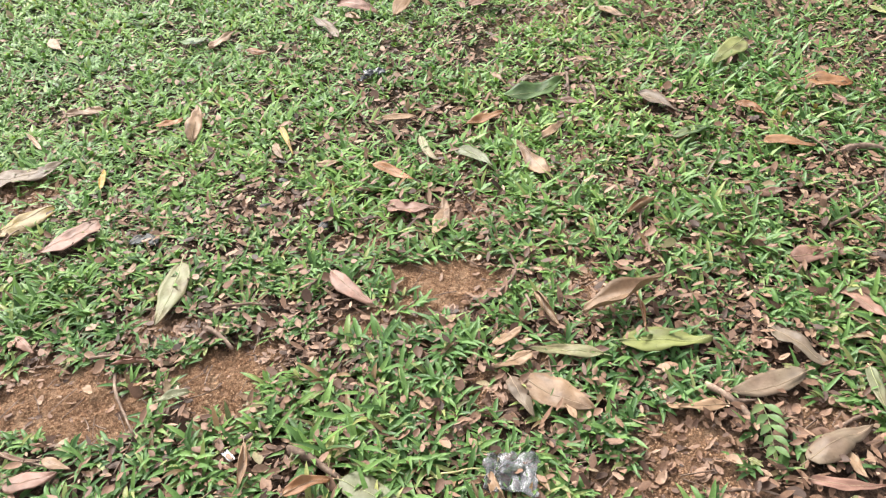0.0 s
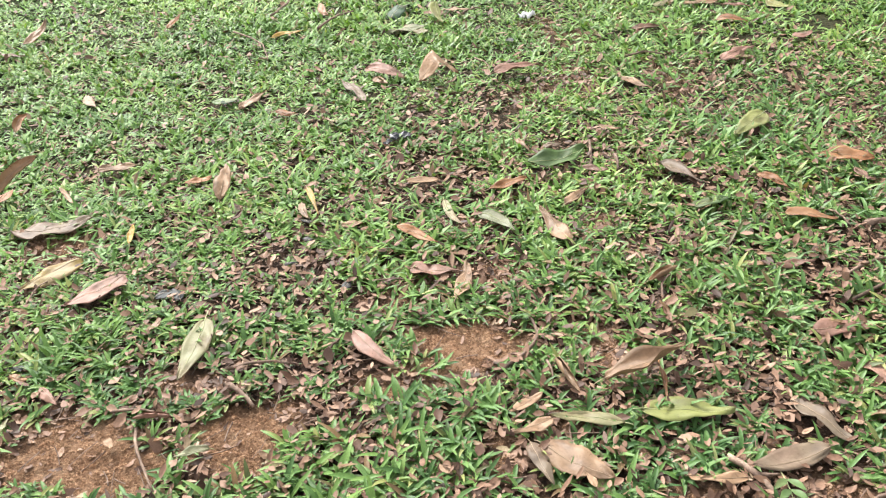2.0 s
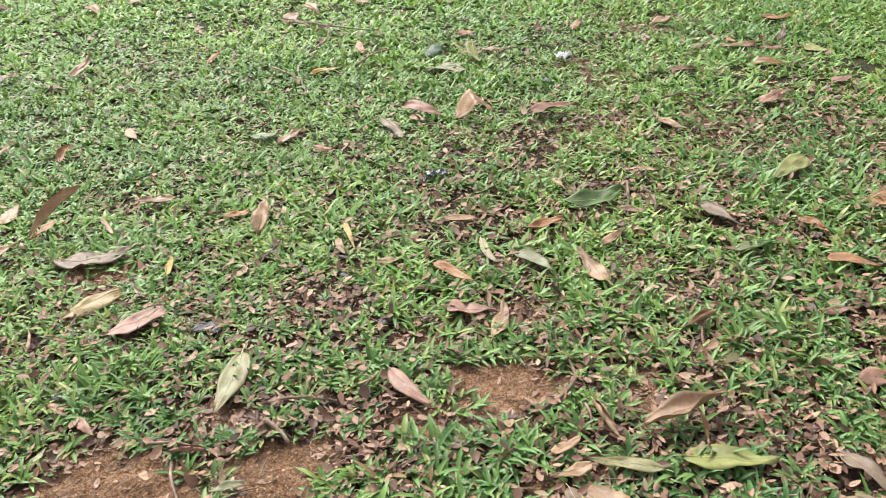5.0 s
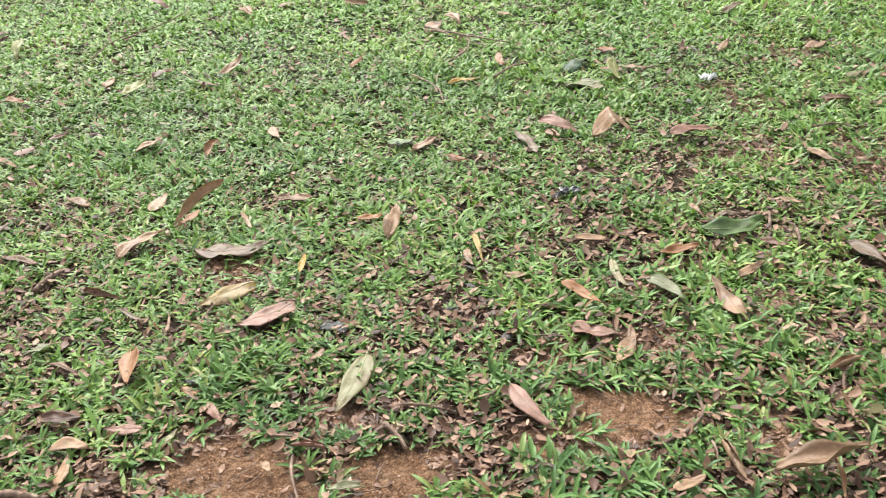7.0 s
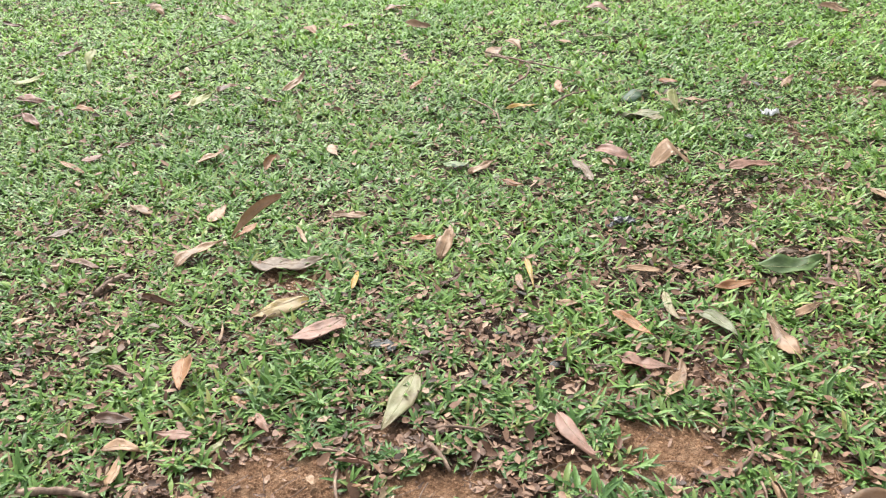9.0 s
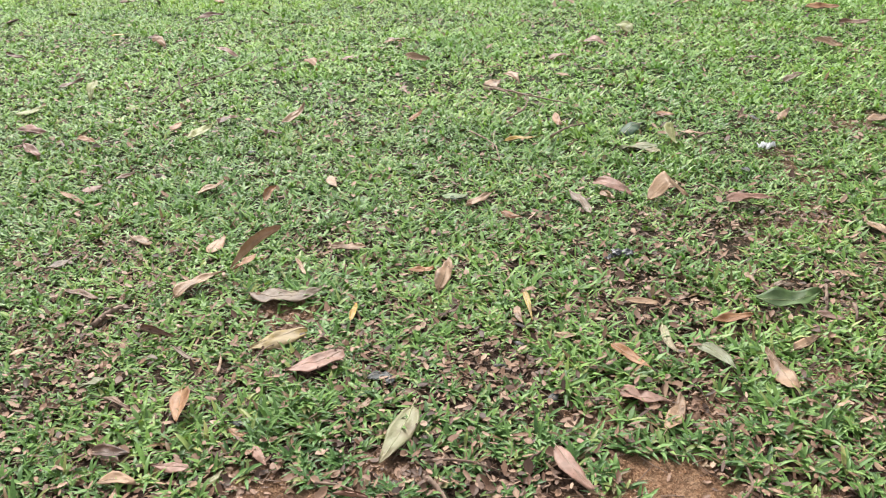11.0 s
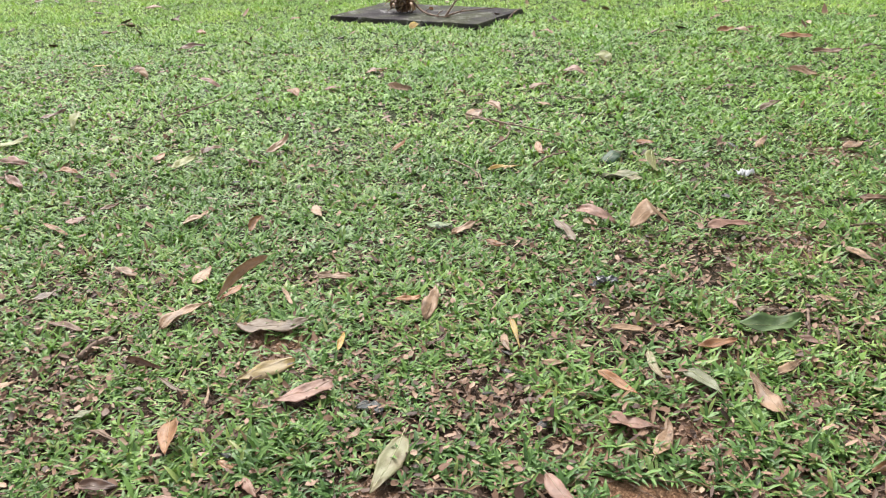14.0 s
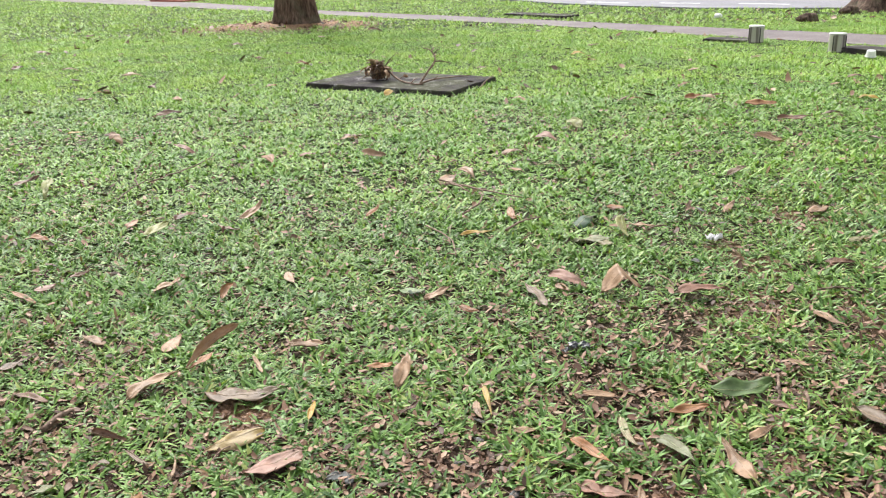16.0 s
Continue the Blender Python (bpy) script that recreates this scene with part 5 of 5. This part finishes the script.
def white_lump(x, y, size, label):
    bm = bmesh.new()
    bmesh.ops.create_icosphere(bm, subdivisions=3, radius=1)
    for v in bm.verts:
        v.co = Vector((v.co.x * size, v.co.y * size * 0.8, max(v.co.z, -0.35) * size * 0.75 + size * 0.25)) + 0.12 * size * noise.noise_vector(v.co * 2.2)
    me = bpy.data.meshes.new("white_container")
    bm.to_mesh(me)
    bm.free()
    me.materials.append(WHITE)
    me.polygons.foreach_set("use_smooth", [True] * len(me.polygons))
    ob = new("white_container", me)
    ob.matrix_world = pose(x, y, 0.02)
    return tagged(ob, label, "litter", "litter on the lawn")


def plastic_cup(x, y, turn):
    """A short paper-white cup upside down in the grass."""
    cup = new("plastic_cup")
    part("body", ring_mesh("body", [(0.062, 0.0), (0.060, 0.004), (0.050, 0.070), (0.047, 0.075), (0.043, 0.075), (0.042, 0.071)], WHITE), cup)
    part("rim", ring_mesh("rim", [(0.062, -0.002), (0.067, 0.001), (0.067, 0.006), (0.061, 0.008)], WHITE), cup)
    cup.matrix_world = pose(x, y, 0.035, 6, -5, turn)
    return tagged(cup, "small white plastic cup upside down in the grass", "cup", "litter on the lawn")


plastic_cup(5.29, 10.75, 20)
white_lump(5.35, 17.0, 0.08, "crumpled white plastic bag in the verge")


def earth_clump(x, y, size):
    bm = bmesh.new()
    bmesh.ops.create_icosphere(bm, subdivisions=4, radius=1)
    for v in bm.verts:
        p = v.co.copy()
        v.co = Vector((p.x * size, p.y * size * 0.8, max(p.z, -0.2) * size * 0.62)) * (1 + 0.22 * noise.noise(p * 1.6) + 0.06 * noise.noise(p * 5))
    me = bpy.data.meshes.new("root_clump")
    bm.to_mesh(me)
    bm.free()
    me.materials.append(BARK)
    ob = new("root_clump", me)
    ob.matrix_world = pose(x, y, 0.03)
    return tagged(ob, "dark rounded clump of roots and earth in the verge", "root clump")


earth_clump(6.62, 15.9, 0.20)
earth_clump(8.0, 17.3, 0.20)


# ---- litter among the grass ----
def film_scrap(name, x, y, turn, long, wide, tall, material, label, seed, category="plastic scrap"):
    """A crumpled sheet with folds, and real thickness."""
    rng = np.random.RandomState(seed)
    nx, ny = 18, 14
    off = rng.uniform(0, 50, 2)
    verts = []
    for j in range(ny + 1):
        for i in range(nx + 1):
            u, v = i / nx - 0.5, j / ny - 0.5
            edge = 1 + 0.18 * noise.noise(Vector((u * 5 + off[0], v * 5, 0)))
            fold = abs(noise.noise(Vector((u * 2.6 + off[0], v * 2.6 + off[1], 1)))) + 0.5 * abs(noise.noise(Vector((u * 7 + off[0], v * 7, 2))))
            verts.append(Vector((u * long * edge, v * wide * edge, tall * fold * 1.6)))
    n = len(verts)
    faces = []
    for j in range(ny):
        for i in range(nx):
            a = j * (nx + 1) + i
            faces.append((a, a + 1, a + nx + 2, a + nx + 1))
    me = mesh_from(name, verts, faces, material)
    ob = new(name, me)
    ob.modifiers.new("thickness", "SOLIDIFY").thickness = 0.0008
    ob.matrix_world = pose(x, y, float(height(np.array([x]), np.array([y]))[0]) + 0.022, 0, 0, turn)
    return tagged(ob, label, category, "litter on the lawn")


film_scrap("plastic_wrapper", 0.409, 1.053, -20, 0.105, 0.095, 0.020, FILM, "crumpled clear plastic wrapper in the grass", 1, "wrapper")
film_scrap("paper_scrap", -0.123, 1.266, -60, 0.030, 0.014, 0.004, WHITE, "torn white paper scrap on the grass", 2, "paper scrap")
film_scrap("paper_scrap", 1.361, 4.114, 20, 0.075, 0.055, 0.030, WHITE, "crumpled white paper scrap in the turf", 3, "paper scrap")
film_scrap("plastic_scrap", 0.499, 2.933, 0, 0.077, 0.046, 0.012, SCRAP_DARK, "crumpled dark plastic scrap among the grass", 10, "plastic scrap")
film_scrap("plastic_scrap", 0.446, 2.902, 47, 0.035, 0.021, 0.012, SCRAP_DARK, "crumpled dark plastic scrap among the grass", 11, "plastic scrap")
fallen_leaf(1.187, 3.836, 94, 0.071, 0.034, "slate", lift=0.02)
fallen_leaf(0.101, 2.423, 141, 0.046, 0.022, "slate", lift=0.02)
fallen_leaf(0.035, 2.186, 8, 0.041, 0.019, "slate", lift=0.02)
fallen_leaf(0.182, 2.041, 55, 0.051, 0.024, "slate", lift=0.02)
fallen_leaf(1.441, 4.641, 102, 0.091, 0.044, "slate", lift=0.02)
fallen_leaf(0.092, 2.315, 149, 0.041, 0.019, "slate", lift=0.02)
fallen_leaf(-0.290, 2.125, 110, 0.060, 0.030, "slate", lift=0.02)
fallen_leaf(-0.685, 1.914, 157, 0.051, 0.024, "slate", lift=0.02)
fallen_leaf(-1.194, 4.191, 24, 0.041, 0.019, "slate", lift=0.02)
fallen_leaf(0.840, 6.165, 71, 0.102, 0.049, "slate", lift=0.02)
fallen_leaf(-0.325, 2.14, 20, 0.060, 0.030, "slate", lift=0.02)


def pinnate_leaf(x, y, turn, length):
    """A green compound leaf: a stalk with paired narrow leaflets."""
    root = new("pinnate_leaf")
    pts = [((u - 0.5) * length, 0.04 * length * math.sin(3 * u), 0.012 * math.sin(3.1 * u)) for u in (0, 0.2, 0.4, 0.6, 0.8, 1)]
    part("stalk", tube_mesh("stalk", pts, [0.0014, 0.0013, 0.0012, 0.001, 0.0008, 0.0006], STALK_GREEN, 5), root)
    blade = small_leaf("leaflet", length * 0.30, length * 0.10, LEAF["green"])
    for k in range(5):
        u = 0.2 + 0.17 * k
        for s in (-1, 1):
            f = part("leaflet", blade, root)
            f.matrix_basis = pose((u - 0.5) * length, 0.04 * length * math.sin(3 * u), 0.012, 6 * s, -8, s * (42 - 2 * k)) @ pose(length * 0.14 * (1 - 0.035 * k), 0, 0)
            f.scale = (1 - 0.035 * k,) * 3
    root.matrix_world = pose(x, y, 0.03, 0, 0, turn)
    return tagged(root, "green pinnate leaf with paired leaflets on the litter", "leaf")


pinnate_leaf(0.922, 1.005, -110, 0.159)
stick(0.251, 1.100, 0.405, 1.075, 0.004, 0.03, label="thin yellow dry grass stalk on the wrapper").data.materials[0] = STRAW


# ---- grass, litter and loose earth, last because they fill the gaps between things ----
def long_share(x, y):
    """How much of the turf is the long grass: all of it close by, none past three metres."""
    return np.clip((2.75 - y + 0.5 * fuzz(x, y, 2.1, 81)) / 1.3, 0, 1)


def band(low, high, soft):
    """Thins a belt of turf towards its two ends, so that belts run into each other."""
    return lambda x, y, rng: rng.rand(len(x)) < np.clip((y - low) / soft + 0.5, 0, 1) * np.clip((high - y) / soft + 0.5, 0, 1)


def seen_side(x, y):
    return (y > 0.55) & (np.abs(x) < 0.7 + 0.66 * y)


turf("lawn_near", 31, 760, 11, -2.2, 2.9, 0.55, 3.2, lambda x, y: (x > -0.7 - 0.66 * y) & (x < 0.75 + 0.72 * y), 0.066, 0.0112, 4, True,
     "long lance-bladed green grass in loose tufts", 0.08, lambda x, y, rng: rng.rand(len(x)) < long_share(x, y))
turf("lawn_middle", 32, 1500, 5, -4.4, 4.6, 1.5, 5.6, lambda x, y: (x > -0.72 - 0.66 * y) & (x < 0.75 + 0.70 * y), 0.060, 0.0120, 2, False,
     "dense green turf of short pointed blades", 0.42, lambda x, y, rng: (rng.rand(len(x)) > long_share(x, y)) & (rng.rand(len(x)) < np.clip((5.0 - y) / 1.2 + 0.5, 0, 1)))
# Blade tone of these belts is lifted for sunlight and haze.
turf("lawn_further", 33, 900, 4, -6.8, 6.8, 4.4, 9.8, lambda x, y: cone(x, y, 0.4, 0.60), 0.064, 0.0145, 2, False, "dense green turf, daylight brightened in its colour", 0.7, band(5.0, 9.0, 1.6))
turf("lawn_far", 34, 900, 3, -11, 11, 8.2, 17.0, lambda x, y: cone(x, y, 0.4, 0.57), 0.058, 0.0190, 1, False, "short green lawn, paled in its colour for sunlight and haze", 0.85, band(9.0, 16.0, 1.6))
turf("lawn_farthest", 35, 150, 3, -22, 16, 15.0, 36.0, lambda x, y: cone(x, y, 0.5, 0.56), 0.08, 0.036, 1, False, "green lawn beyond the trees, paled in its colour for haze", 0.85, band(16.0, 60.0, 2.0))
turf("lawn_beside", 37, 700, 3, -5.0, 5.2, -2.6, 5.4, lambda x, y: ~seen_side(x, y), 0.070, 0.018, 1, False, "green lawn beside the worn patch", 0.75)
turf("lawn_around", 36, 170, 3, -13, 13, -7.0, 17.0, lambda x, y: ~seen_side(x, y) & ~((np.abs(x) < 5.1) & (y > -2.6) & (y < 5.4)), 0.10, 0.036, 1, False, "green lawn all round", 0.8)
leaf_litter("leaf_litter", 51, 7600, -1.9, 2.9, 0.55, 3.4, lambda x, y: cone(x, y, 0.6, 0.68) & (np.random.RandomState(5).rand(len(x)) < np.clip(1.5 - 0.33 * y, 0.45, 1)), 0.025, 1.3, "small dry brown leaflets strewn under the grass and over the earth", 0.5)
leaf_litter("leaf_litter", 52, 700, -5.5, 5.5, 3.4, 8.0, lambda x, y: cone(x, y, 0.4, 0.60), 0.034, 1.3, "small dry brown leaflets scattered in the turf", 0.5)
leaf_litter("leaf_litter", 55, 260, -3.6, 4.0, -2.0, 4.0, lambda x, y: ~seen_side(x, y), 0.036, 1.3, "small dry brown leaflets in the lawn beside the worn patch", 0.6)
leaf_litter("leaf_litter", 53, 9, -10, 10, 8.0, 19.0, lambda x, y: cone(x, y, 0.5, 0.62), 0.10, 2, "scattered dry brown leaves on the far lawn", 1.0)
leaf_litter("leaf_litter", 54, 60, -4.9, -1.0, 16.4, 19.2, lambda x, y: bareness(x, y) > 0.3, 0.09, 1.5, "dry brown leaves on the earth round the tree", 1.0)
twig_litter(61, 2600, -1.9, 2.5, 0.6, 4.2)
soil_crumbs(71, 620000, -1.3, 1.7, 0.75, 2.7)
